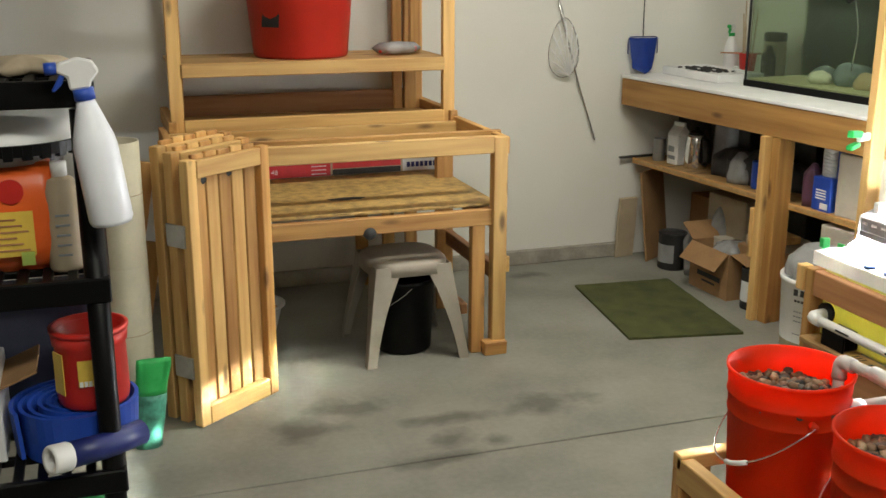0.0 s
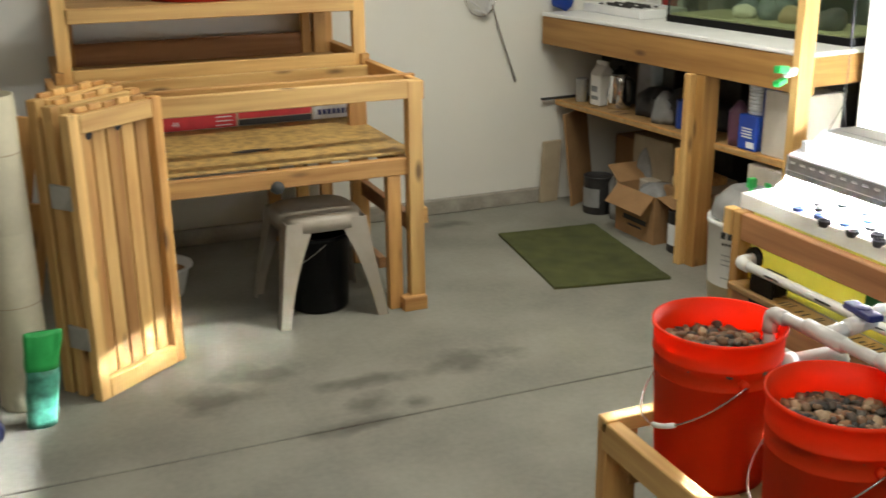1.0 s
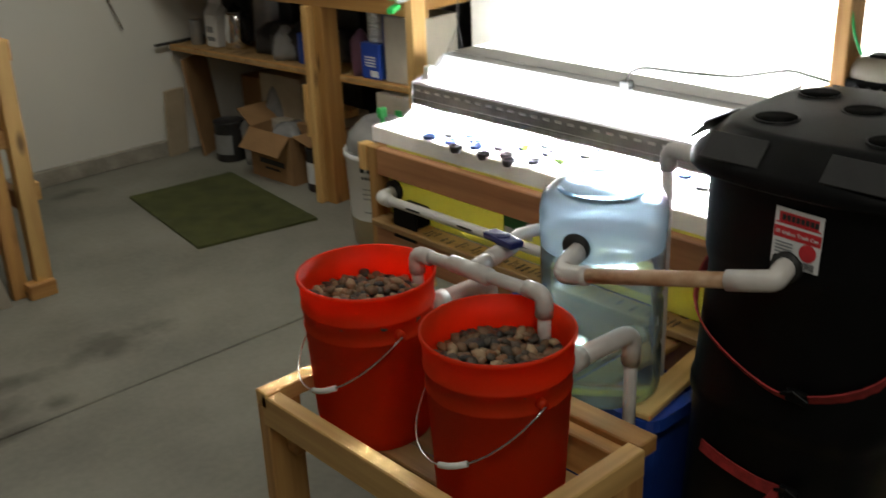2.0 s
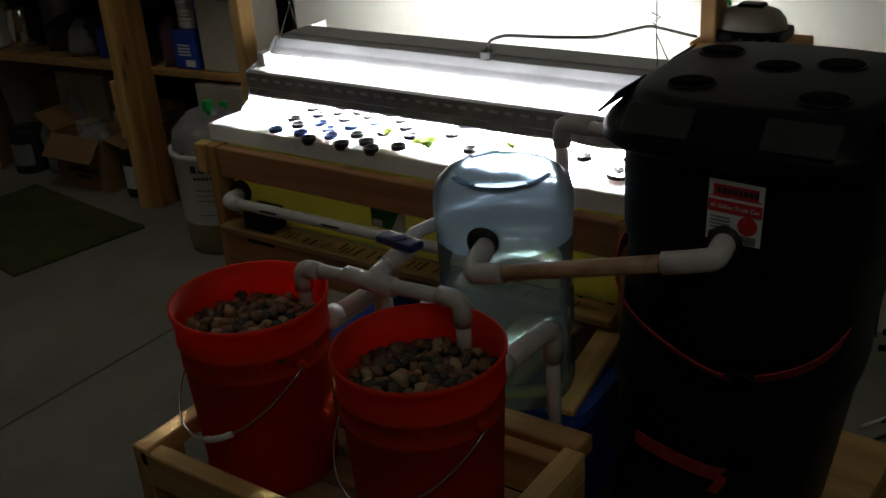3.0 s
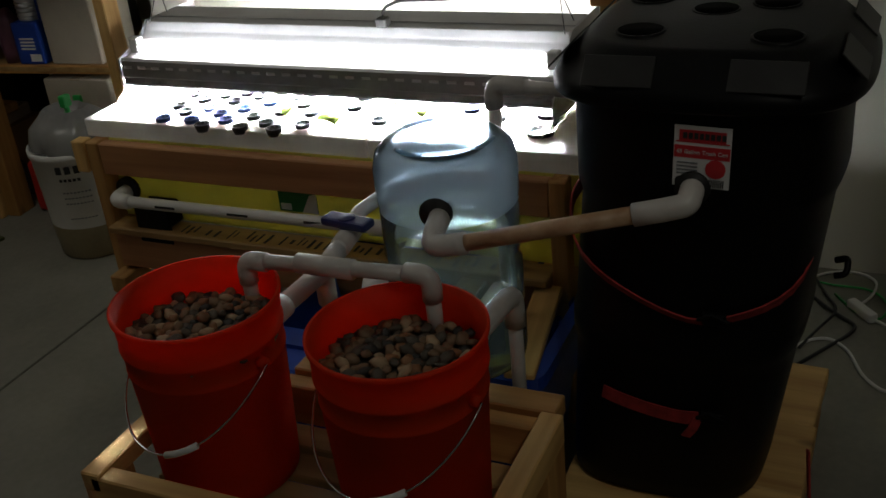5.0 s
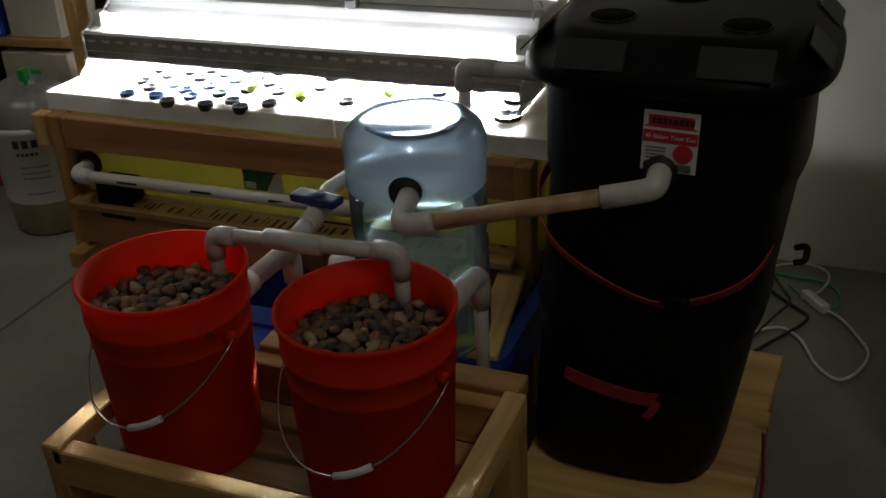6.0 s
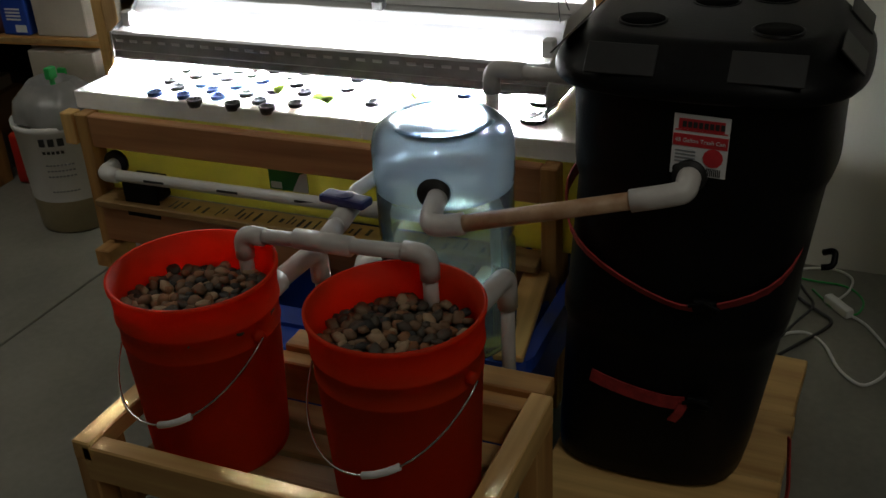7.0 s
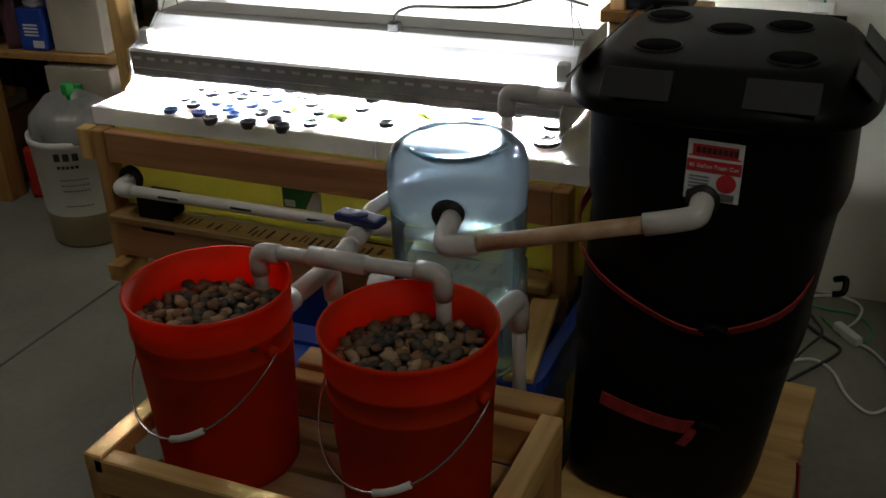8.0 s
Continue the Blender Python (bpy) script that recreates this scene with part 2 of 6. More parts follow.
LEAF = sheet("seedling_leaf", (0.58, 0.74, 0.20), 0.55)
ORANGE_BAG = material("orange_bag", (0.80, 0.13, 0.02), 0.35, vary=0.08, scale=10, bump=0.25, fine=30)
YELLOW_INK = material("yellow_ink", (0.75, 0.52, 0.08), 0.45, vary=0.1, scale=12, bump=0.0)
WATER = clear("jug_water", (0.90, 0.97, 0.92), 0.10)
JUG = clear("clear_polycarbonate", (0.88, 0.95, 0.98), 0.08)
JUG_BLUE = clear("blue_polycarbonate", (0.74, 0.87, 0.98), 0.34)
PANE = glass("clear_pane", (0.93, 0.97, 0.95), 0.0, 1.45)
FILM = material("clear_film", (0.46, 0.46, 0.46), 0.25, vary=0.1, scale=12, bump=0.4, fine=25, Transmission_Weight=0.4)
PEBBLE = [material("pebble", c, 0.55, vary=0.14, scale=30, bump=0.25, fine=120) for c in ((0.20, 0.12, 0.065), (0.07, 0.055, 0.038), (0.42, 0.30, 0.18), (0.028, 0.026, 0.023), (0.26, 0.12, 0.05))]
CHROME = material("chrome", (0.75, 0.75, 0.76), 0.12, 1.0, vary=0.03, scale=10, bump=0.0)
PALE_WHITE = material("cream_carton", (0.50, 0.45, 0.37), 0.8, vary=0.07, scale=6, bump=0.05)
MILKY = material("milky_plastic", (0.84, 0.86, 0.92), 0.35, vary=0.03, scale=10, bump=0.02)
TUBE_LIGHT = glow("lamp_tube", (0.94, 0.97, 0.98), 200000)
# Extra hidden tube, added to brighten the wall behind the lamp.
WALL_FILL_TUBE = glow("wall_fill_tube", (0.95, 0.97, 0.93), 1500)
FRONT_TUBE = glow("front_lamp_tube", (0.95, 0.98, 1.0), 260)


# ---- mesh helpers ----
def thing(name, m, label, category, group="", kind=""):
    ob = new(name)
    ob.empty_display_size = 0.1
    ob.matrix_world = m
    return tagged(ob, label, category, group, kind)


def part(name, bm, mat, parent, label="", m=None, smooth=False):
    """Links a bmesh as one mesh object under a thing or a part."""
    me = bpy.data.meshes.new(name)
    if smooth:
        for f in bm.faces:
            f.smooth = True
    bm.to_mesh(me)
    bm.free()
    me.materials.append(mat)
    ob = new(name, me)
    ob.parent = parent
    if m is not None:
        ob.matrix_basis = m
    if label:
        ob["label"] = label
    return ob


def solo(name, bm, mat, m, label, category, group="", kind="", smooth=False):
    ob = part(name, bm, mat, None, "", m, smooth)
    return tagged(ob, label, category, group, kind)


def box(x0, x1, y0, y1, z0, z1, bev=0.003, bm=None, seg=1):
    own = bmesh.new()
    bmesh.ops.create_cube(own, size=1.0)
    for v in own.verts:
        v.co = Vector(((x0 + x1) / 2 + v.co.x * (x1 - x0), (y0 + y1) / 2 + v.co.y * (y1 - y0), (z0 + z1) / 2 + v.co.z * (z1 - z0)))
    if bev:
        bmesh.ops.bevel(own, geom=own.edges[:], offset=bev, segments=seg, affect="EDGES", profile=0.6)
    if bm is None:
        return own
    return join(bm, own)


def join(bm, other, m=None):
    if m is not None:
        bmesh.ops.transform(other, matrix=m, verts=other.verts[:])
    me = bpy.data.meshes.new("tmp")
    other.to_mesh(me)
    other.free()
    bm.from_mesh(me)
    bpy.data.meshes.remove(me)
    return bm


def lathe(profile, seg=40, close=False, wobble=0.0, square=0.0):
    """Turns a profile of (radius, height) round z. square: pulls the round outline towards a rounded square."""
    bm = bmesh.new()
    rings = []
    for r, z in profile:
        ring = []
        for i in range(seg):
            a = 2 * math.pi * i / seg
            k = r
            if square:
                c, s_ = abs(math.cos(a)), abs(math.sin(a))
                k = r * ((1 - square) + square / (c ** 4 + s_ ** 4) ** 0.25)
            if wobble:
                k *= 1 + wobble * noise.noise((math.cos(a) * 2, math.sin(a) * 2, z * 9))
            ring.append(bm.verts.new((k * math.cos(a), k * math.sin(a), z)))
        rings.append(ring)
    for a, b in zip(rings, rings[1:]):
        for i in range(seg):
            bm.faces.new((a[i], a[(i + 1) % seg], b[(i + 1) % seg], b[i]))
    if close:
        bm.faces.new(rings[-1])
        bm.faces.new(tuple(reversed(rings[0])))
    bm.normal_update()
    return bm


def sweep(points, r, seg=10, bend=0.0, caps=True, flat=None, bm=None):
    """A tube along points; corners are rounded with radius bend. flat: (width, thickness) for a band."""
    pts = [Vector(p) for p in points]
    if bend:
        out = [pts[0]]
        for a, b, c in zip(pts, pts[1:], pts[2:]):
            k = min(bend, (a - b).length * 0.49, (c - b).length * 0.49)
            p, q = b + (a - b).normalized() * k, b + (c - b).normalized() * k
            for i in range(6):
                s_ = i / 5
                out.append(p.lerp(b, s_).lerp(b.lerp(q, s_), s_))
        pts = out + [pts[-1]]
    bm = bm or bmesh.new()
    tangent = (pts[1] - pts[0]).normalized()
    side = tangent.orthogonal().normalized()
    if flat:
        side = tangent.cross(Vector((0, 0, 1)))
        side = side.normalized() if side.length > 0.01 else tangent.orthogonal().normalized()
    rings = []
    for i, p in enumerate(pts):
        t1 = (pts[min(i + 1, len(pts) - 1)] - pts[max(i - 1, 0)]).normalized()
        side = (side - t1 * side.dot(t1)).normalized()
        up = t1.cross(side)
        ring = []
        for j in range(seg):
            a = 2 * math.pi * (j + 0.5) / seg
            if flat:
                ring.append(bm.verts.new(p + side * (flat[1] / 2 * (1 if math.cos(a) > 0 else -1)) + up * (flat[0] / 2 * (1 if math.sin(a) > 0 else -1))))
            else:
                ring.append(bm.verts.new(p + (side * math.cos(a) + up * math.sin(a)) * r))
        rings.append(ring)
    for a, b in zip(rings, rings[1:]):
        for j in range(seg):
            bm.faces.new((a[j], a[(j + 1) % seg], b[(j + 1) % seg], b[j]))
    if caps:
        bm.faces.new(rings[-1])
        bm.faces.new(tuple(reversed(rings[0])))
    bmesh.ops.recalc_face_normals(bm, faces=bm.faces[:])
    return bm


def lumber(name, parent, a, b, w=0.038, h=0.089, mat=None, face=(0, 0, 1), label=""):
    """A sawn board from a to b in its thing's space: h measured along face, w across it."""
    a, b = Vector(a), Vector(b)
    x = (b - a).normalized()
    z = Vector(face) - x * x.dot(Vector(face))
    z.normalize()
    y = z.cross(x)
    m = Matrix((x, y, z)).transposed().to_4x4()
    m.translation = (a + b) / 2
    L = (b - a).length / 2
    return part(name, box(-L, L, -w / 2, w / 2, -h / 2, h / 2, 0.003), mat or PINE, parent, label, m)


def rod(name, parent, points, r, mat, label="", seg=12, bend=0.0, m=None):
    return part(name, sweep(points, r, seg, bend), mat, parent, label, m, smooth=True)


def text_bm(body, size, thick=0.0006):
    curve = bpy.data.curves.new("lettering", "FONT")
    curve.body, curve.size, curve.extrude, curve.align_x, curve.align_y = body, size, thick, "CENTER", "CENTER"
    curve.resolution_u = 2
    ob = bpy.data.objects.new("lettering", curve)
    me = bpy.data.meshes.new_from_object(ob)
    bm = bmesh.new()
    bm.from_mesh(me)
    bpy.data.objects.remove(ob)
    bpy.data.meshes.remove(me)
    return bm


def bars(rows, bm=None):
    """Flat bars on the x-z face at y = 0: (x0, x1, z0, z1)."""
    bm = bm or bmesh.new()
    for x0, x1, z0, z1 in rows:
        box(x0, x1, -0.0006, 0.0006, z0, z1, 0, bm)
    return bm


def prism(outline, y0, y1, bev=0.0):
    """An outline of (x, z) pushed from y0 to y1."""
    bm = bmesh.new()
    a = [bm.verts.new((x, y0, z)) for x, z in outline]
    b = [bm.verts.new((x, y1, z)) for x, z in outline]
    n = len(a)
    bm.faces.new(a)
    bm.faces.new(tuple(reversed(b)))
    for i in range(n):
        bm.faces.new((a[i], b[i], b[(i + 1) % n], a[(i + 1) % n]))
    bmesh.ops.recalc_face_normals(bm, faces=bm.faces[:])
    if bev:
        bmesh.ops.bevel(bm, geom=bm.edges[:], offset=bev, segments=1, affect="EDGES")
    return bm


# ---- setting ----
def wall(name, x0, x1, y0, y1, z1=2.6, z0=0.0, mat=PAINT, label="off-white painted drywall"):
    return solo(name, box(x0, x1, y0, y1, z0, z1, 0), mat, Matrix(), label, "wall", kind="structure")


def floor_slab():
    bm = bmesh.new()
    for y0, y1 in ((-1.4, 4.121), (4.129, 6.4)):
        box(-1.9, 3.4, y0, y1, -0.12, 0.0, 0.0025, bm)
    box(-1.9, 3.4, 4.115, 4.135, -0.12, -0.006, 0, bm)
    return solo("floor", bm, CONCRETE, Matrix(), "smooth grey concrete floor with dark stains and a joint", "floor", kind="structure")


floor_slab()
wall("wall_back", -1.9, 3.4, 6.22, 6.40)
wall("wall_alcove", 3.20, 3.40, 4.34, 6.22)
wall("wall_right", 2.756, 3.40, 1.58, 4.34)
wall("wall_stub", 1.80, 2.756, 1.58, 1.75)
# Enclosing walls, mostly out of view; their dark board is assumed, lowering bounced light.
wall("wall_side", 1.80, 2.00, -1.4, 1.58, mat=DIM_BOARD, label="assumed brown board, dark to cut bounced light")
wall("wall_left", -1.9, -1.72, -1.4, 6.22, mat=DIM_BOARD, label="assumed brown board, dark to cut bounced light")
wall("wall_front", -1.72, 1.80, -1.4, -1.22, mat=DIM_BOARD, label="assumed brown board, dark to cut bounced light")
solo("ceiling", box(-1.9, 3.4, -1.4, 6.4, 2.6, 2.7, 0), CEIL, Matrix(), "plain white painted ceiling", "ceiling", kind="structure")
solo("baseboard", box(-1.72, 2.42, 6.185, 6.22, 0.0, 0.078, 0.004), STEM, Matrix(), "low rough concrete kerb along the wall", "baseboard", kind="structure")
for lx, ly, watts in LAMPS:
    cl = thing("ceiling_light", pose(lx, ly, 2.51), "white ceiling light with a long reflector", "ceiling light", "ceiling lights")
    part("frame", box(-0.66, 0.66, -0.08, 0.08, 0.045, 0.09, 0.006), WHITE, cl)
    part("reflector", prism([(-0.16, 0.0), (-0.07, 0.05), (0.07, 0.05), (0.16, 0.0), (0.16, 0.004), (0.072, 0.056), (-0.072, 0.056), (-0.16, 0.004)], -0.66, 0.66), WHITE, cl, "white folded reflector", pose(0, 0, 0, 0, 0, 90))


# ---- bucket stand with two buckets of pebbles ----
def bucket_stand():
    st = thing("bucket_stand", pose(0.010, 0.004, 0), "low pale pine stand of sawn lumber under the buckets", "stand")
    x0, x1, y0, y1, zt = 0.925, 1.315, 2.42, 3.17, 0.43
    for x in (x0 + 0.045, x1 - 0.045):
        for y in (y0 + 0.019, y1 - 0.019):
            lumber("leg", st, (x, y, 0), (x, y, zt - 0.035), 0.038, 0.089, PINE, (1, 0, 0))
    lumber("front_rail", st, (x0 + 0.019, y0, zt - 0.045), (x0 + 0.019, y1 - 0.02, zt - 0.045), 0.038, 0.075, PALE_PINE)
    lumber("back_rail", st, (x1 - 0.019, y0, zt - 0.06), (x1 - 0.019, y1 - 0.04, zt - 0.06), 0.038, 0.089, PINE)
    lumber("side_rail", st, (x0, y1 - 0.02, zt - 0.019), (x1, y1 - 0.02, zt - 0.019), 0.040, 0.038, PALE_PINE)
    lumber("side_rail", st, (x0 + 0.04, y0 + 0.02, zt - 0.03), (x1, y0 + 0.02, zt - 0.03), 0.042, 0.060, PALE_PINE)
    lumber("top_board", st, (x1 + 0.03, y0 + 0.015, zt - 0.02), (x1 + 0.03, y1 - 0.2, zt - 0.02), 0.06, 0.036, PINE)
    for i in range(4):
        x = x0 + 0.085 + i * 0.078
        lumber("slat", st, (x, y0 + 0.04, 0.318), (x, y1 - 0.04, 0.318), 0.064, 0.019, PLANK)
    for y in (y0 + 0.06, y1 - 0.06):
        lumber("bearer", st, (x0 + 0.04, y, 0.290), (x1 - 0.04, y, 0.290), 0.038, 0.037, PINE)
    return st


bucket_stand()


def bucket(m, group):
    b = thing("bucket", m, "orange plastic bucket with a wire handle, full of pebbles", "bucket", group)
    H = 0.368
    prof = [(r_ * 0.97, z_) for r_, z_ in [(0.0, 0.0), (0.120, 0.0), (0.127, 0.006), (0.129, 0.03), (0.1405, 0.256), (0.1425, 0.2575), (0.1428, 0.262), (0.1412, 0.264), (0.143, 0.300), (0.1458, 0.3015), (0.1462, 0.307), (0.1438, 0.309), (0.1465, 0.358), (0.1505, 0.360), (0.1510, H), (0.1450, H), (0.141, 0.30), (0.132, 0.10), (0.126, 0.012), (0.0, 0.012)]]
    part("shell", lathe(prof, 64), ORANGE, b, "", None, True)
    for s_ in (1, -1):
        part("handle_lug", sweep([(0, 0.138 * s_, 0.28), (0, 0.153 * s_, 0.28)], 0.010, 14), ORANGE, b, "", None, True)
    pts = []
    for i in range(25):
        a = math.pi * i / 24
        pts.append((-math.sin(a) * 0.160, 0.156 * math.cos(a), 0.28 - 0.135 * math.sin(a)))
    handle = rod("wire_handle", b, pts, 0.0021, STEEL, "bent steel wire handle", 8)
    mid = [p for p in pts[14:18]]
    part("grip", sweep(mid, 0.0062, 12), WHITE, handle, "white plastic handle grip", None, True)
    return b


first = bucket(pose(1.132, 3.006, 0.3275, 0, 0, -14), "orange buckets")
second = copy_thing(first, pose(1.130, 2.622, 0.3275, 0, 0, -14))


def pebble_meshes():
    out = []
    for k in range(7):
        bm = bmesh.new()
        bmesh.ops.create_icosphere(bm, subdivisions=2, radius=1.0)
        for v in bm.verts:
            d = 1 + 0.34 * noise.noise(v.co * 1.3 + Vector((k * 5.1, 0, 0)))
            v.co = Vector((v.co.x * d * 1.15, v.co.y * d * 0.9, v.co.z * d * 0.66))
        for f in bm.faces:
            f.smooth = True
        me = bpy.data.meshes.new("pebble")
        bm.to_mesh(me)
        bm.free()
        me.materials.append(PEBBLE[k % 5])
        out.append(me)
    return out


PEBBLES = pebble_meshes()


def pebble_bed(cx, cy, cz):
    bed = thing("pebble_bed", pose(cx, cy, cz), "brown and grey river pebbles filling the bucket", "pebbles")
    part("fill", lathe([(0.0, -0.004), (0.05, -0.006), (0.10, -0.012), (0.133, -0.02), (0.133, -0.04), (0, -0.04)], 32), PEBBLE[3], bed, "dark pebbles beneath")
    rnd = random.Random(int(cy * 100))
    spots = []
    tries = 0
    while len(spots) < 165 and tries < 6000:
        tries += 1
        a, r = rnd.uniform(0, 6.283), 0.128 * math.sqrt(rnd.random())
        x, y = r * math.cos(a), r * math.sin(a)
        s_ = rnd.uniform(0.0085, 0.0145)
        if any((x - p) ** 2 + (y - q) ** 2 < (0.68 * (s_ + w)) ** 2 for p, q, w in spots):
            continue
        spots.append((x, y, s_))
        ob = new("pebble", rnd.choice(PEBBLES))
        ob.parent = bed
        ob.matrix_basis = Matrix.LocRotScale((x, y, rnd.uniform(-0.004, 0.008) - 0.6 * (x * x + y * y)), Euler((rnd.uniform(-0.6, 0.6), rnd.uniform(-0.6, 0.6), rnd.uniform(0, 6.3))), (s_, s_, s_))
    return bed


pebble_bed(1.132, 3.006, 0.635)
pebble_bed(1.130, 2.622, 0.635)


# ---- plumbing between buckets, jug and can ----
def fitting(name, parent, points, r, mat=PVC, label=""):
    """A socket or elbow: a thicker pipe with raised ends."""
    return part(name, sweep(points, r, 16, 0.03), mat, parent, label, None, True)


def manifold():
    mf = thing("pipe_manifold", pose(0, 0, 0), "white plastic water pipe feeding both pebble buckets, with a blue valve", "pipe")
    x, z, r = 1.246, 0.717, 0.0135
    rod("pipe", mf, [(x, 2.95, z - 0.007), (x, 2.63, z + 0.007)], r, PVC)
    for y, s_ in ((2.975, 1), (2.612, -1)):
        ze = z - 0.008 * s_
        fitting("elbow", mf, [(x, y - s_ * 0.045, ze), (x, y, ze), (x, y, ze - 0.045)], 0.0175)
        rod("drop_pipe", mf, [(x, y, z - 0.03), (x, y, 0.615)], r, PVC)
    fitting("tee", mf, [(x, 2.865, z), (x, 2.755, z)], 0.0180)
    fitting("tee_branch", mf, [(x, 2.81, z), (x + 0.05, 2.813, z + 0.004)], 0.0175)
    rod("branch_pipe", mf, [(x + 0.04, 2.812, z + 0.003), (1.40, 2.822, 0.745), (1.70, 2.845, 0.70), (1.86, 2.85, 0.62)], r, WHITE_PVC)
    valve = part("ball_valve", sweep([(x + 0.06, 2.813, z + 0.006), (x + 0.13, 2.818, z + 0.013)], 0.019, 16), PVC, mf, "white valve body", None, True)
    hb = box(-0.018, 0.018, -0.048, 0.048, 0, 0.016, 0.006, seg=2)
    join(hb, lathe([(0.0, -0.016), (0.014, -0.016), (0.016, 0.0), (0.016, 0.018), (0, 0.02)], 16))
    part("valve_handle", hb, DARK_BLUE, valve, "navy blue lever handle", pose(x + 0.10, 2.815, z + 0.028, 0, 0, -8))
    # overflow pipes from the buckets into the tub
    for y, x1 in ((2.93, 1.418), (2.545, 1.432)):
        fitting("overflow", mf, [(1.275, y + 0.02, 0.590), (x1, y, 0.60), (x1, y, 0.53)], 0.0195)
        rod("overflow_pipe", mf, [(x1, y, 0.56), (x1, y, 0.30)], 0.0135, PVC)
        fitting("collar", mf, [(1.262, y + 0.02, 0.589), (1.298, y + 0.018, 0.591)], 0.024)
    return mf


manifold()


def transfer_pipe():
    tp = thing("transfer_pipe", pose(0, 0, 0), "brown-stained plastic pipe with white elbows joining jug and black can", "pipe")
    a, b = Vector((1.340, 2.617, 0.732)), Vector((1.394, 2.262, 0.810))
    rod("pipe", tp, [a, b], 0.0150, OLD_PIPE)
    fitting("elbow", tp, [(1.410, 2.662, 0.752), (1.362, 2.656, 0.740), (1.336, 2.648, 0.729), a, a + (b - a) * 0.08], 0.0195)
    fitting("elbow", tp, [b - (b - a) * 0.14, b, (1.400, 2.228, 0.819), (1.418, 2.227, 0.832), (1.448, 2.228, 0.836)], 0.0195)
    part("gasket", sweep([(1.399, 2.668, 0.757), (1.415, 2.670, 0.757)], 0.030, 20), BLACK_RUBBER, tp, "black rubber gasket", None, True)
    part("gasket", sweep([(1.426, 2.228, 0.834), (1.44, 2.228, 0.834)], 0.028, 20), BLACK_RUBBER, tp, "black rubber gasket", None, True)
    return tp


transfer_pipe()


def return_pipe():
    rp = thing("riser_pipe", pose(0, 0, 0), "grey upright plastic pipe with an elbow towards the can", "pipe")
    rod("pipe", rp, [(1.700, 2.665, 0.020), (1.700, 2.665, 0.876)], 0.0135, PVC)
    fitting("elbow", rp, [(1.700, 2.665, 0.846), (1.700, 2.665, 0.894), (1.695, 2.595, 0.894)], 0.0180)
    rod("arm_pipe", rp, [(1.695, 2.625, 0.894), (1.670, 2.415, 0.894)], 0.0135, PVC)
    return rp


return_pipe()


def water_jug():
    j = thing("water_jug", pose(1.533, 2.703, 0.377), "upturned clear blue water cooler jug, mostly full of water", "water jug")
    R = 0.132
    outer = [(0.0, 0.0), (R - 0.02, 0.0), (R - 0.003, 0.012), (R, 0.03), (R, 0.10), (R - 0.007, 0.108), (R - 0.007, 0.125), (R, 0.133), (R, 0.215), (R - 0.008, 0.224), (R - 0.008, 0.240), (R, 0.25), (R, 0.345), (R - 0.002, 0.352), (R + 0.003, 0.362), (R + 0.003, 0.425), (R - 0.004, 0.452), (R - 0.022, 0.468), (R - 0.036, 0.472), (R - 0.046, 0.468), (R - 0.050, 0.455), (0.0, 0.452)]
    low = [q for q in outer if q[1] <= 0.345]
    part("shell", lathe(low, 56), JUG, j, "clear ribbed wall", None, True)
    part("shoulder", lathe([low[-1]] + outer[len(low):], 56), JUG_BLUE, j, "frosted blue shoulder and base", None, True)
    part("water", lathe([(0, 0.006), (R - 0.022, 0.006), (R - 0.008, 0.02), (R - 0.012, 0.12), (R - 0.012, 0.23), (R - 0.008, 0.26), (R - 0.008, 0.318), (0, 0.318)], 48), WATER, j, "clear greenish water", None, True)
    for a0 in (0.6, 2.5, 4.2):
        rib = [(math.cos(a0 + k * 0.13) * (R - 0.036), math.sin(a0 + k * 0.13) * (R - 0.036), 0.472) for k in range(6)]
        rod("moulded_rib", j, rib, 0.005, JUG_BLUE, "", 8)
    return j


water_jug()


def blue_tub():
    tub = thing("blue_tub", pose(1.785, 2.865, 0), "blue plastic storage tub under the water jug", "tub")
    hx, hy, z = 0.275, 0.315, 0.360
    bm = bmesh.new()
    for k, (ix, iz) in enumerate(((0.045, 0.0), (0.0, z - 0.03), (-0.022, z - 0.03), (-0.022, z), (0.008, z), (0.05, 0.01))):
        pts = []
        for cx, cy, a0 in ((1, 1, 0), (-1, 1, 90), (-1, -1, 180), (1, -1, 270)):
            for i in range(6):
                a = radians(a0 + i * 18)
                pts.append(bm.verts.new((cx * (hx - ix - 0.05) + 0.05 * math.cos(a), cy * (hy - ix - 0.05) + 0.05 * math.sin(a), iz)))
        if k:
            for i in range(24):
                bm.faces.new((prev[i], prev[(i + 1) % 24], pts[(i + 1) % 24], pts[i]))
        prev = pts
    bm.faces.new(prev)
    bmesh.ops.recalc_face_normals(bm, faces=bm.faces[:])
    part("shell", bm, BLUE, tub)
    for i in range(9):
        part("rim_rib", box(-0.006, 0.006, -0.018, 0.018, -0.05, 0.0, 0.002), BLUE, tub, "", pose(-hx + 0.006, -0.26 + i * 0.065, z - 0.02, 0, 0, 90))
    for i in range(5):
        part("rim_rib", box(-0.014, 0.014, -0.006, 0.006, -0.07, 0.0, 0.002), BLUE, tub, "", pose(-0.20 + i * 0.09, -hy + 0.03, z - 0.02))
    return tub


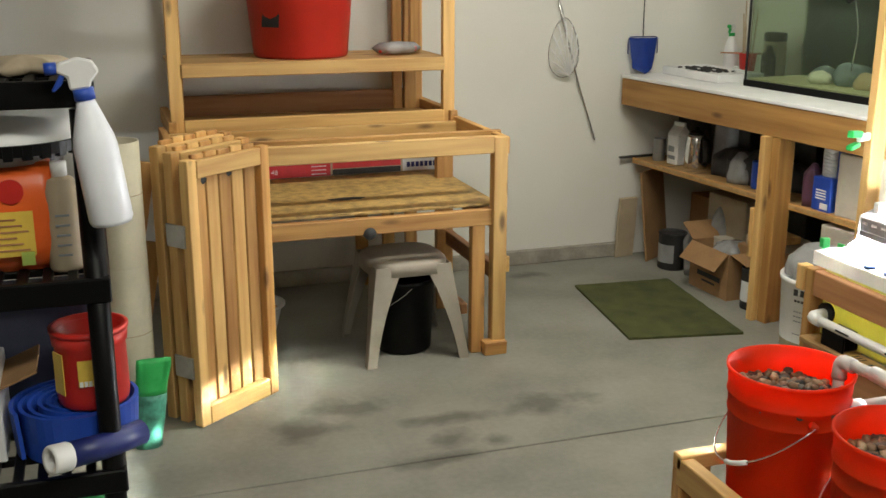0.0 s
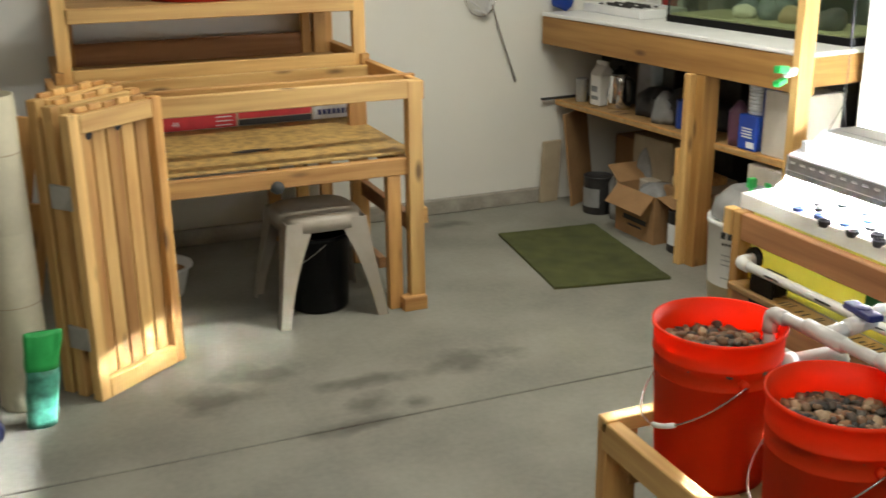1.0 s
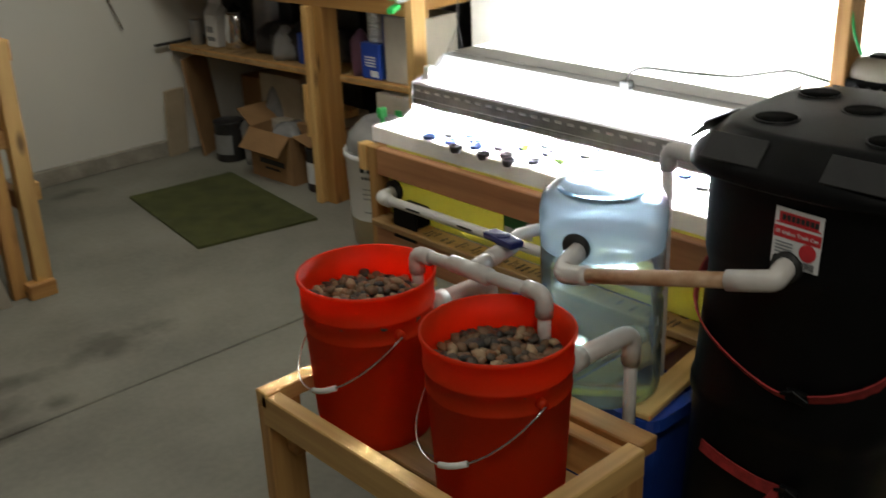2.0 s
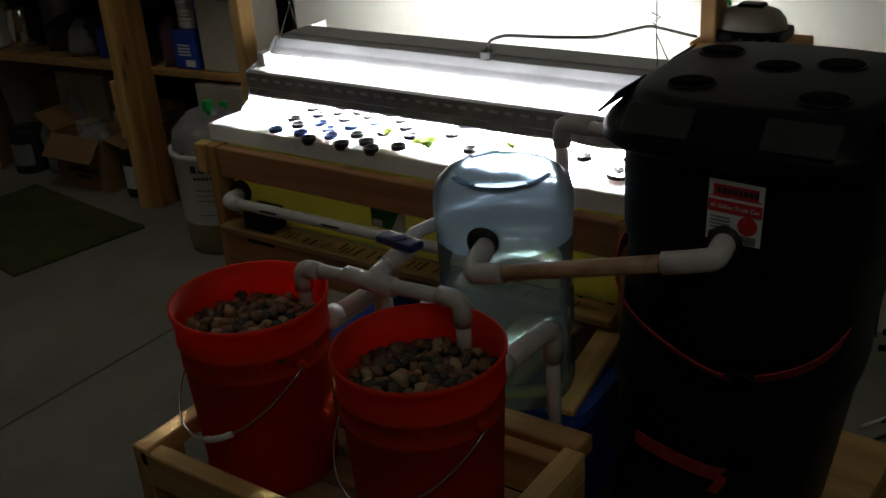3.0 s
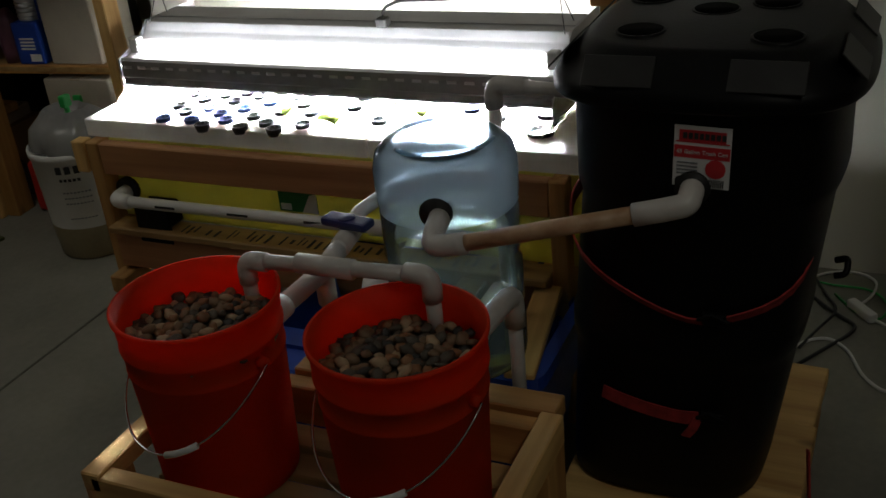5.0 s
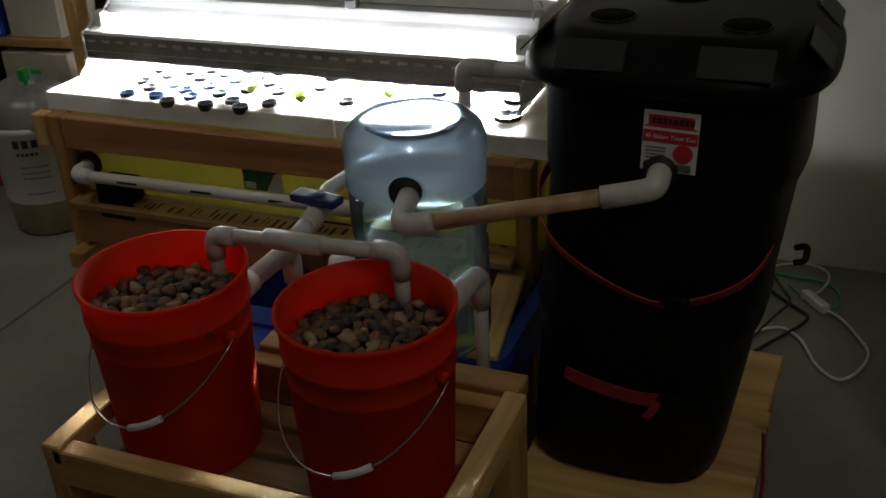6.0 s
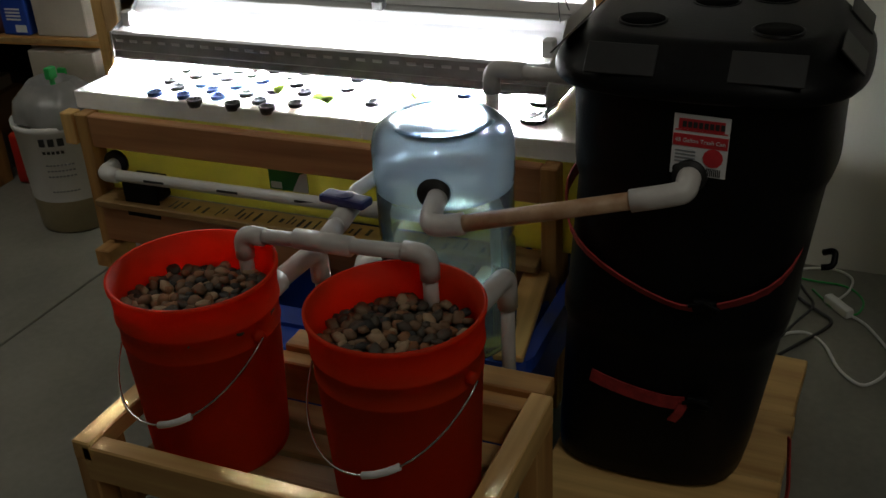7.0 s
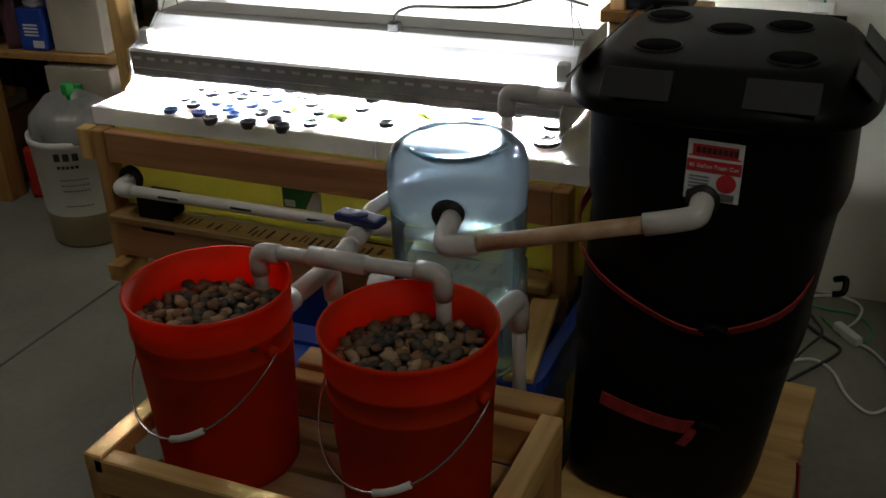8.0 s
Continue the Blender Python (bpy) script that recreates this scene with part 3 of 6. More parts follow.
blue_tub()
for k, (y, mat) in enumerate(((2.606, PALE_PINE), (2.80, PLANK), (2.72, PLANK))):
    bd = thing("wood_board", pose(1.765, y, 0.3685), "short pale board laid across the blue tub", "board", "boards on the tub")
    lumber("plank", bd, (-0.27, -0.035 if k == 0 else 0, 0), (0.27, 0.045 if k == 0 else 0, 0), 0.062, 0.016, mat)
bk = thing("blue_basket", pose(1.47, 3.09, 0.20), "blue slatted plastic basket beside the bucket stand", "basket")
part("rim", box(-0.06, 0.10, -0.10, 0.10, 0.13, 0.15, 0.005), BLUE, bk)
for i in range(6):
    part("slat", box(-0.065, -0.057, -0.012, 0.012, -0.18, 0.135, 0.002), BLUE, bk, "", pose(0, -0.085 + i * 0.034, 0))
part("floor_panel", box(-0.06, 0.10, -0.10, 0.10, -0.195, -0.185, 0.002), BLUE, bk)


# ---- black can on its plank base ----
def trash_can():
    c = thing("trash_can", pose(1.663, 2.235, 0.15), "large black plastic trash can, domed lid, red straps", "trash can")
    Q = 0.80
    prof = [(0, 0.0), (0.176, 0.0), (0.188, 0.012), (0.192, 0.05), (0.203, 0.30), (0.206, 0.33), (0.212, 0.345), (0.214, 0.375), (0.210, 0.385), (0.214, 0.62), (0.222, 0.645), (0.2245, 0.66), (0.2245, 0.80), (0.228, 0.82), (0, 0.82)]
    body = lathe(prof, 72, square=Q)
    for v in body.verts:
        v.co.y += 0.068 * max(0.0, 1 - v.co.z / 0.66)
    part("body", body, BLACK, c, "", None, True)
    lid = part("lid", lathe([(0.226, 0.800), (0.236, 0.797), (0.252, 0.800), (0.257, 0.806), (0.257, 0.820), (0.250, 0.832), (0.204, 0.876), (0.196, 0.881), (0.186, 0.883), (0.0, 0.886)], 72, square=Q), BLACK, c, "domed black lid with round recesses", pose(0, 0, 0.014), True)
    for x, y in ((-0.108, 0.105), (-0.125, -0.112), (0.025, 0.008), (0.092, 0.13), (0.07, -0.085)):
        ring = lathe([(0.037, 0.880), (0.037, 0.8868), (0.039, 0.8872), (0.041, 0.8866), (0.041, 0.880)], 28)
        part("cup_ring", ring, BLACK, lid, "", pose(x, y, 0), True)
        # Flat dark disc paints the shade of a recess that isn't cut.
        part("cup_recess", lathe([(0.0, 0.8862), (0.036, 0.8864), (0.036, 0.8855)], 28), LID_SHADE, lid, "", pose(x, y, 0.0012), True)
    for k in range(4):
        for q in (-0.112, 0.112):
            pan = box(-0.0015, 0.0015, -0.056, 0.056, -0.027, 0.027, 0.001)
            part("skirt_panel", pan, LID_PANEL, lid, "", Matrix.Rotation(math.pi / 2 * k, 4, "Z") @ Matrix.Translation((0.2275, q, 0.8548)) @ Matrix.Rotation(radians(-44), 4, "Y"))
    for z0, rise, r, start, end in ((0.428, 0.15, 0.2125, 0, 60), (0.216, 0.06, 0.2005, 25, 33)):
        pts = []
        for i in range(start, end + 1):
            a = 2 * math.pi * i / 60
            k = (r + 0.005) * ((1 - Q) + Q / (abs(math.cos(a)) ** 4 + abs(math.sin(a)) ** 4) ** 0.25)
            lift = min(1.0, abs(a - math.radians(190)) / 1.3) ** 1.5
            pts.append((k * math.cos(a), k * math.sin(a) + 0.068 * max(0.0, 1 - z0 / 0.66), z0 + rise * lift))
        part("strap", sweep(pts, 0.01, 4, flat=(0.028, 0.003), caps=False), STRAP, c, "red webbing strap")
        bk_ = box(-0.007, 0.007, -0.020, 0.020, -0.012, 0.012, 0.003)
        join(bk_, sweep([(0.008, -0.026, 0), (0.013, 0.0, 0.014), (0.008, 0.026, 0)], 0.0035, 8))
        a = math.radians(192)
        part("buckle", bk_, BLACK, c, "dark strap buckle", Matrix.Translation((-(r + 0.010), -0.045, z0 + 0.014)) @ Matrix.Rotation(math.pi, 4, "Z"))
    part("strap_tail", sweep([(-0.216, -0.02, 0.226), (-0.220, -0.012, 0.205), (-0.218, 0.0, 0.185)], 0.01, 4, flat=(0.018, 0.003)), STRAP, c, "loose strap end")
    part("strap_tail", sweep([(-0.14, -0.205, 0.14), (-0.165, -0.215, 0.05), (-0.20, -0.215, -0.002), (-0.28, -0.20, 0.004)], 0.01, 4, flat=(0.016, 0.003)), STRAP, c, "loose strap end")
    for s_ in (0.47,):
        part("strap_hook", sweep([(-0.02, -0.218, s_), (-0.03, -0.238, s_ + 0.012), (-0.05, -0.238, s_ - 0.01), (-0.05, -0.218, s_ - 0.015)], 0.006, 8, 0.01), BLACK, c, "", None, True)
    lab = part("paper_label", box(-0.044, 0.044, -0.0008, 0.0008, -0.051, 0.051, 0), PAPER, c, "red and white paper label", pose(-0.2285, -0.020, 0.736, 0, 2, -90))
    part("red_band", bars([(-0.043, 0.043, -0.002, 0.018)]), RED_INK, lab, "", pose(0, -0.0012, 0))
    part("logo_shape", bars([(-0.036, 0.036, 0.026, 0.044), (-0.041, 0.041, 0.0235, 0.0255)]), RED_INK, lab, "", pose(0, -0.0012, 0))
    part("logo_mark", bars([(-0.030 + i * 0.0085, -0.0235 + i * 0.0085, 0.030, 0.040) for i in range(8)]), INK, lab, "", pose(0, -0.0022, 0))
    part("lettering", text_bm("45 Gallon Trash Can", 0.0094), PAPER, lab, "", pose(0, -0.0028, 0.008, 90))
    part("small_print", bars([(-0.038, -0.006, -0.012 - 0.006 * i, -0.0095 - 0.006 * i) for i in range(4)]), GREY_INK, lab, "", pose(0, -0.0012, 0))
    part("round_mark", lathe([(0, 0), (0.008, 0), (0.008, 0.001), (0, 0.001)], 20), INK, lab, "", pose(-0.032, -0.0012, -0.042, 90))
    part("burst", lathe([(0, 0), (0.016, 0), (0.016, 0.001), (0, 0.001)], 12), RED_INK, lab, "", pose(0.022, -0.0012, -0.018, 90))
    part("bar_code", bars([(0.010 + i * 0.003, 0.0118 + i * 0.003, -0.049, -0.036) for i in range(9)]), INK, lab, "", pose(0, -0.0012, 0))
    return c


trash_can()
base = thing("can_base", pose(0, 0, 0), "low base of pine boards under the black can", "base")
for i in range(3):
    lumber("board", base, (1.45 + i * 0.225, 2.035, 0.131), (1.45 + i * 0.235, 2.485, 0.131), 0.225, 0.036, PALE_PINE)
for y in (2.06, 2.45):
    lumber("bearer", base, (1.34, y, 0.055), (2.04, y, 0.055), 0.038, 0.110, PINE)
# ---- grow table with its raft, pots and hanging lamp ----
TABLE_UP = 0.018


def grow_table():
    g = thing("grow_table", pose(0.010, -0.005, TABLE_UP), "sawn pine table carrying a yellowed plastic grow bed", "table")
    xf, y0, y1 = 1.83, 2.60, 3.885
    for y in (y0, y1 - 0.019):
        lumber("front_post", g, (xf + 0.045, y, -TABLE_UP), (xf + 0.045, y, 0.612), 0.038, 0.089, PINE, (1, 0, 0))
    lumber("corner_block", g, (xf + 0.02, y1 + 0.028, 0.525), (xf + 0.02, y1 + 0.028, 0.612), 0.038, 0.04, PALE_PINE, (1, 0, 0))
    lumber("back_post", g, (2.155, 4.00, -TABLE_UP), (2.155, 4.00, 2.02), 0.038, 0.060, PALE_PINE, (1, 0, 0))
    lumber("back_post", g, (2.31, 2.605, -TABLE_UP), (2.31, 2.605, 2.02), 0.038, 0.070, PINE, (1, 0, 0))
    lumber("top_rail", g, (2.31, 2.50, 2.03), (2.155, 4.05, 2.03), 0.038, 0.089, PINE)
    lumber("front_beam", g, (xf + 0.02, y0 + 0.02, 0.567), (xf + 0.02, y1 - 0.04, 0.567), 0.034, 0.086, RED_PINE)
    lumber("low_beam", g, (xf + 0.005, y0 + 0.02, 0.314), (xf + 0.005, y1 - 0.04, 0.314), 0.038, 0.105, RED_PINE)
    lumber("low_shelf", g, (xf + 0.005, y0 + 0.02, 0.378), (xf + 0.005, y1 - 0.04, 0.378), 0.078, 0.020, PLANK, (0, 0, 1), "dark board with stamped marks")
    for y in (y0, y1 - 0.019):
        lumber("side_beam", g, (xf + 0.09, y, 0.52), (2.33, y, 0.52), 0.036, 0.086, PINE)
    lumber("foot_block", g, (xf - 0.06, y1 - 0.05, 0.225), (xf + 0.02, y1 - 0.05, 0.225), 0.05, 0.05, PINE)
    lumber("pump_shelf", g, (2.34, 2.40, 0.885), (2.34, 2.645, 0.885), 0.15, 0.030, PINE)
    rnd = random.Random(4)
    y = y0 + 0.12
    while y < y1 - 0.25:
        w = rnd.uniform(0.006, 0.02)
        part("stamped_mark", box(xf - 0.022 + rnd.uniform(0, 0.015), xf + 0.012 + rnd.uniform(0, 0.02), y, y + w * 0.5, 0.3884, 0.3892, 0), INK, g)
        y += w + rnd.choice((0.006, 0.012, 0.03))
    tub_ = bmesh.new()
    box(xf + 0.045, xf + 0.049, y0 - 0.24, y1 - 0.045, 0.390, 0.613, 0, tub_)
    liner = part("liner", tub_, YELLOWED, g, "yellowed translucent plastic liner")
    part("liner_wall", box(2.356, 2.36, y0 - 0.24, y1 - 0.045, 0.390, 0.613, 0), YELLOWED, g)
    for y in (y0 - 0.24, y1 - 0.049):
        part("liner_wall", box(xf + 0.049, 2.356, y, y + 0.004, 0.390, 0.613, 0), YELLOWED, g)
    part("liner_base", box(xf + 0.049, 2.356, y0 - 0.236, y1 - 0.049, 0.390, 0.396, 0), YELLOWED, g)
    st = part("sticker", bars([(-0.055, 0.055, -0.035, 0.035)]), GREEN_INK, liner, "green and white sticker", pose(xf + 0.043, 3.285, 0.488, 0, 0, -90))
    part("sticker_corner", prism([(0.01, -0.035), (0.055, -0.035), (0.055, 0.02), (0.035, 0.012)], -0.002, -0.001), PAPER, st)
    part("bar_code", bars([(-0.05, -0.02, -0.031, -0.014)]), PAPER, st, "", pose(0, -0.0012, 0))
    return g


grow_table()
fr = thing("foam_raft", pose(0.010, -0.005, TABLE_UP), "thick white foam raft floating in the grow bed, holes for pots", "raft")
for ya, yb in ((2.37, 3.066), (3.068, 3.902)):
    part("foam_board", box(1.868, 2.40, ya, yb, 0.614, 0.662, 0.005, seg=2), FOAM, fr)


def net_pot(r, rim_mat, label):
    p = thing("net_pot", pose(0, 0, 0), label, "net pot", "pots in the raft")
    part("cup", lathe([(0, 0.652), (r * 0.8, 0.653), (r * 0.97, 0.662), (r, 0.670), (r * 1.06, 0.671), (r * 1.06, 0.673), (r * 0.94, 0.673), (r * 0.78, 0.6645), (0, 0.6635)], 24), rim_mat, p, "", None, True)
    teeth = bmesh.new()
    for k in range(10):
        a = 2 * math.pi * k / 10
        join(teeth, box(-0.0015, 0.0015, -0.003, 0.003, 0.664, 0.672, 0), Matrix.Translation((r * 0.90 * math.cos(a), r * 0.90 * math.sin(a), 0)) @ Matrix.Rotation(a, 4, "Z"))
    part("slotted_wall", teeth, PAPER if r > 0.03 else rim_mat, p)
    return p


POTS = [(1.998, 3.674), (2.09, 3.684), (2.054, 3.634), (2.093, 3.59), (2.054, 3.538), (2.099, 3.486), (2.062, 3.435), (1.904, 3.657), (2.06, 3.332), (2.146, 3.446), (2.15, 3.353), (1.96, 3.627), (1.908, 3.571), (1.995, 3.574), (1.964, 3.522), (1.923, 3.479), (2.006, 3.478), (1.96, 3.42), (1.922, 3.359), (1.885, 3.314), (1.884, 3.411), (1.88, 3.519), (2.004, 3.366), (2.008, 3.28), (1.927, 3.259), (2.106, 3.383), (2.135, 3.195), (2.063, 3.188), (1.984, 3.08), (2.153, 2.999), (2.095, 2.886), (2.148, 2.799), (2.118, 3.54), (2.049, 2.80)]
dark = net_pot(0.0195, POT, "small black net pot set in the white raft")
dark.matrix_world = pose(POTS[0][0], POTS[0][1], TABLE_UP)
rnd = random.Random(3)
tint = net_pot(0.0195, POT_BLUE_LIT, "small blue-lit plastic pot set in the white raft")
tint.matrix_world = pose(POTS[7][0], POTS[7][1], TABLE_UP)
for k, (x, y) in enumerate(POTS[1:], 1):
    if k != 7:
        copy_thing(tint if k in (12, 13, 14, 15, 16, 6, 30) else dark, pose(x, y, TABLE_UP, 0, 0, rnd.uniform(0, 90)))
big = net_pot(0.032, POT, "wide black net pot with pale slots in the raft")
big.matrix_world = pose(2.097, 2.690, TABLE_UP)
copy_thing(big, pose(1.982, 2.674, TABLE_UP))


def seedling(x, y, size, seed):
    s_ = thing("seedling", pose(x, y, 0.662 + TABLE_UP), "pale green leafy seedling growing from the raft", "seedling", "seedlings")
    rnd = random.Random(seed)
    for k in range(9):
        a, tilt, L = rnd.uniform(0, 6.28), rnd.uniform(0.3, 1.1), size * rnd.uniform(0.6, 1.1)
        bm = bmesh.new()
        rows = []
        for i in range(6):
            s = i / 5
            w = 0.42 * L * math.sin(math.pi * min(0.12 + s * 0.86, 1)) * (1 + 0.25 * rnd.uniform(-1, 1))
            zz = L * s * math.cos(tilt) - 0.25 * L * s * s
            rows.append([bm.verts.new((L * s * math.sin(tilt), w * q, zz + abs(q) * w * 0.5 + 0.004)) for q in (-1, -0.4, 0.4, 1)])
        for p, q in zip(rows, rows[1:]):
            for i in range(3):
                bm.faces.new((p[i], p[i + 1], q[i + 1], q[i]))
        bmesh.ops.solidify(bm, geom=bm.faces[:], thickness=0.0006)
        part("leaf", bm, LEAF, s_, "", pose(0, 0, 0, 0, 0, math.degrees(a)), True)
    rod("stem", s_, [(0, 0, 0), (0.002, 0, size * 0.3)], 0.0015, LEAF, "", 6)
    return s_


for x, y, size, seed in ((1.985, 3.342, 0.050, 1), (1.95, 3.184, 0.050, 2), (2.03, 2.987, 0.042, 3), (2.12, 3.29, 0.036, 4), (2.096, 3.089, 0.030, 5)):
    seedling(x, y, size, seed)
tg = thing("tongs", pose(2.00, 2.655, 0.668 + TABLE_UP, 0, 0, -14), "thin dark metal tongs lying on the raft", "tongs")
rod("arm", tg, [(-0.06, -0.012, 0.003), (0.0, 0.0, 0.004), (0.07, 0.004, 0.004)], 0.002, CABLE)
rod("arm", tg, [(-0.06, 0.012, 0.003), (0.0, 0.008, 0.008), (0.07, 0.004, 0.010)], 0.002, CABLE)


def grow_lamp():
    L = thing("grow_lamp", pose(0.0, -0.010, 0.022), "grey metal shop light with glowing tubes hung over the raft", "lamp")
    y0, y1 = 2.665, 3.875
    part("channel", prism([(2.120, 0.786), (2.128, 0.800), (2.150, 0.815), (2.165, 0.838), (2.215, 0.838), (2.218, 0.805), (2.19, 0.782)], y0, y1, 0.002), ENAMEL, L, "grey enamelled lamp channel")
    part("rear_wing", prism([(2.198, 0.780), (2.33, 0.702), (2.333, 0.705), (2.200, 0.784)], y0, y1), ENAMEL, L)
    # slotted front strip: rails joined by narrow bridges, leaving real slots
    bm = bmesh.new()
    box(-0.001, 0.001, y0, y1, 0.7045, 0.7475, 0, bm)
    box(-0.001, 0.001, y0, y1, 0.7555, 0.768, 0, bm)
    n = 27
    for k in range(n + 1):
        yy = y0 + (y1 - y0) * k / n
        box(-0.001, 0.001, max(y0, yy - 0.010), min(y1, yy + 0.010), 0.7475, 0.7555, 0, bm)
    box(-0.010, -0.001, y0, y1, 0.7045, 0.7065, 0, bm)
    box(-0.005, -0.001, y0, y1, 0.722, 0.725, 0, bm)
    part("slotted_strip", bm, GALV, L, "slotted zinc strip along the front", pose(2.028, 0, 0, 0, 0, 0))
    # The strip and the lens are added to keep the middle tube's light in.
    part("inner_diffuser", box(2.0305, 2.0325, y0, y1, 0.7055, 0.764, 0), SLOT_FILM, L, "added frosted strip that holds back tube light behind the slots")
    part("lens", prism([(2.031, 0.764), (2.122, 0.782), (2.122, 0.785), (2.031, 0.767)], y0, y1), DIFFUSER, L, "added frosted lens that holds back light under the front tube")
    # Added cover that keeps rear tube light off the upper back wall.
    part("rear_hood", prism([(2.206, 0.8385), (2.300, 0.8385), (2.306, 0.832), (2.308, 0.834), (2.301, 0.8415), (2.206, 0.8415)], y0, y1), ENAMEL, L)
    part("upper_lip", prism([(2.036, 0.768), (2.028, 0.768), (2.034, 0.774), (2.044, 0.774)], y0, y1), ENAMEL, L)
    # End plates are enlarged beyond the lamp's outline to block stray light.
    for y in (y0 - 0.004, y1 + 0.002):
        part("end_plate", prism([(2.022, 0.690), (2.026, 0.772), (2.125, 0.806), (2.165, 0.84), (2.390, 0.84), (2.390, 0.6625), (1.985, 0.6625), (1.990, 0.675)], y, y + 0.003), ENAMEL, L)
    # Unseen cross fins, added to stop lamp light escaping diagonally.
    for k in range(1, 9):
        part("reflector_fin", prism([(2.036, 0.706), (2.036, 0.763), (2.12, 0.778), (2.19, 0.778), (2.322, 0.703)], y0 + k * (y1 - y0) / 9 - 0.001, y0 + k * (y1 - y0) / 9 + 0.001), WHITE, L)
    # Middle and rear tubes are unseen, added to light the raft and wall.
    for x, z, lit in ((2.088, 0.796, FRONT_TUBE), (2.178, 0.758, TUBE_LIGHT), (2.262, 0.798, WALL_FILL_TUBE)):
        part("tube", sweep([(x, y0 + 0.03, z), (x, y1 - 0.03, z)], 0.0125, 16), lit, L, "glowing white lamp tube", None, True)
        for y in (y0 + 0.002, y1 - 0.03):
            part("socket", box(x - 0.016, x + 0.016, y, y + 0.028, z - 0.02, z + 0.02, 0.003), WHITE, L)
    part("plug", box(2.150, 2.180, 3.13, 3.16, 0.838, 0.862, 0.004), CABLE, L, "dark plug on the lamp")
    rod("cord", L, [(2.165, 3.145, 0.86), (2.17, 3.14, 0.885), (2.19, 3.11, 0.897), (2.25, 3.02, 0.885), (2.36, 2.93, 0.865), (2.50, 2.85, 0.87), (2.69, 2.80, 0.80)], 0.004, CABLE, "dark power cord", 8, 0.03)
    part("end_bracket", lathe([(0, 0), (0.032, 0), (0.032, 0.004), (0, 0.004)], 24), ENAMEL, L, "", pose(2.03, 2.663, 0.705, 90))
    for y, yo in ((2.70, -0.03), (3.84, 0.03)):
        for dx in (-0.05, 0.06):
            rod("hanging_wire", L, [(2.20 + dx, y + yo, 0.80), (2.20, y, 0.93)], 0.0014, CABLE, "", 6)
        rod("hanging_wire", L, [(2.20, y, 0.93), (2.205, y, 2.0)], 0.0014, CABLE, "", 6)
        rod("wire_knot", L, [(2.195, y - 0.012, 0.945), (2.2, y + 0.01, 0.955), (2.205, y - 0.008, 0.968), (2.2, y + 0.012, 0.978)], 0.0018, CABLE, "", 6)
    return L


grow_lamp()


def bed_drain():
    d = thing("drain_pipe", pose(0.012, 0.004, 0.006), "white plastic pipe along the front of the grow bed", "pipe")
    z = 0.472
    rod("pipe", d, [(1.808, 3.79, z + 0.003), (1.790, 2.75, z + 0.018)], 0.0150, WHITE_PVC)
    fitting("elbow", d, [(1.806, 3.75, z + 0.003), (1.806, 3.80, z + 0.004), (1.87, 3.80, z + 0.006)], 0.0200, WHITE_PVC)
    part("gasket", sweep([(1.858, 3.80, z + 0.01), (1.873, 3.80, z + 0.01)], 0.034, 20), BLACK_RUBBER, d, "black rubber gasket", None, True)
    for k in range(3):
        part("print_mark", bars([(-0.03, 0.03, -0.003, 0.003)]), INK, d, "", pose(1.7835, 3.62 - 0.22 * k, z + 0.010 + 0.002 * k, 0, 0, -89))
    for y in (3.0,):
        fitting("coupling", d, [(1.795, y + 0.035, z + 0.014), (1.794, y - 0.035, z + 0.015)], 0.0200, WHITE_PVC)
    return d


bed_drain()
pw = thing("black_pump_box", pose(1.868, 3.70, 0.3895 + TABLE_UP), "small black plastic box under the drain pipe", "box")
part("case", box(-0.035, 0.045, -0.05, 0.05, 0.0, 0.062, 0.006), BLACK, pw)
part("front_plate", box(-0.044, -0.035, -0.055, 0.055, -0.045, 0.058, 0.004), BLACK, pw)
wf = thing("white_filter", pose(1.50, 2.862, 0.377), "white plastic canister beside the water jug", "canister")
part("body", lathe([(0, 0), (0.03, 0), (0.034, 0.01), (0.034, 0.15), (0.028, 0.17), (0, 0.175)], 28), WHITE_PVC, wf, "", None, True)


def air_pump():
    p = thing("air_pump", pose(2.345, 2.518, 0.919), "grey and black air pump with hoses on a shelf", "air pump")
    part("base", box(-0.055, 0.055, -0.085, 0.085, 0.0, 0.028, 0.008, seg=2), BLACK, p)
    part("cover", lathe([(0.0, 0.078), (0.03, 0.077), (0.055, 0.068), (0.068, 0.05), (0.072, 0.028), (0.0, 0.028)], 36, square=0.3), TAUPE, p, "grey domed cover", Matrix.Diagonal((0.75, 1.15, 1, 1)), True)
    part("dial", box(-0.02, 0.02, -0.03, 0.03, 0.072, 0.084, 0.004), BLACK, p)
    for k in range(4):
        y = -0.06 + k * 0.03
        rod("hose", p, [(-0.05, y, 0.012), (-0.085, y + 0.01, 0.005), (-0.10, y + 0.05, -0.07), (-0.10, y + 0.06, -0.20)], 0.004, CABLE, "black air hose", 8, 0.03)
    return p


air_pump()
hs = thing("green_hose", pose(0, 0.05, 0), "thin green hose hanging beside the post", "hose")
rod("tube", hs, [(2.33, 2.53, 1.02), (2.30, 2.50, 1.00), (2.29, 2.52, 1.05), (2.30, 2.56, 1.2), (2.31, 2.57, 1.9)], 0.004, GREEN, "", 8, 0.02)
cl = thing("clamp", pose(2.115, 3.985, 1.035, 0, 0, 25), "green and white spring clamp gripping the post", "clamp")
part("jaw", box(-0.12, -0.045, -0.012, 0.012, -0.002, 0.022, 0.006, seg=2), GREEN, cl, "", pose(0, 0, 0, 0, 6, 0))
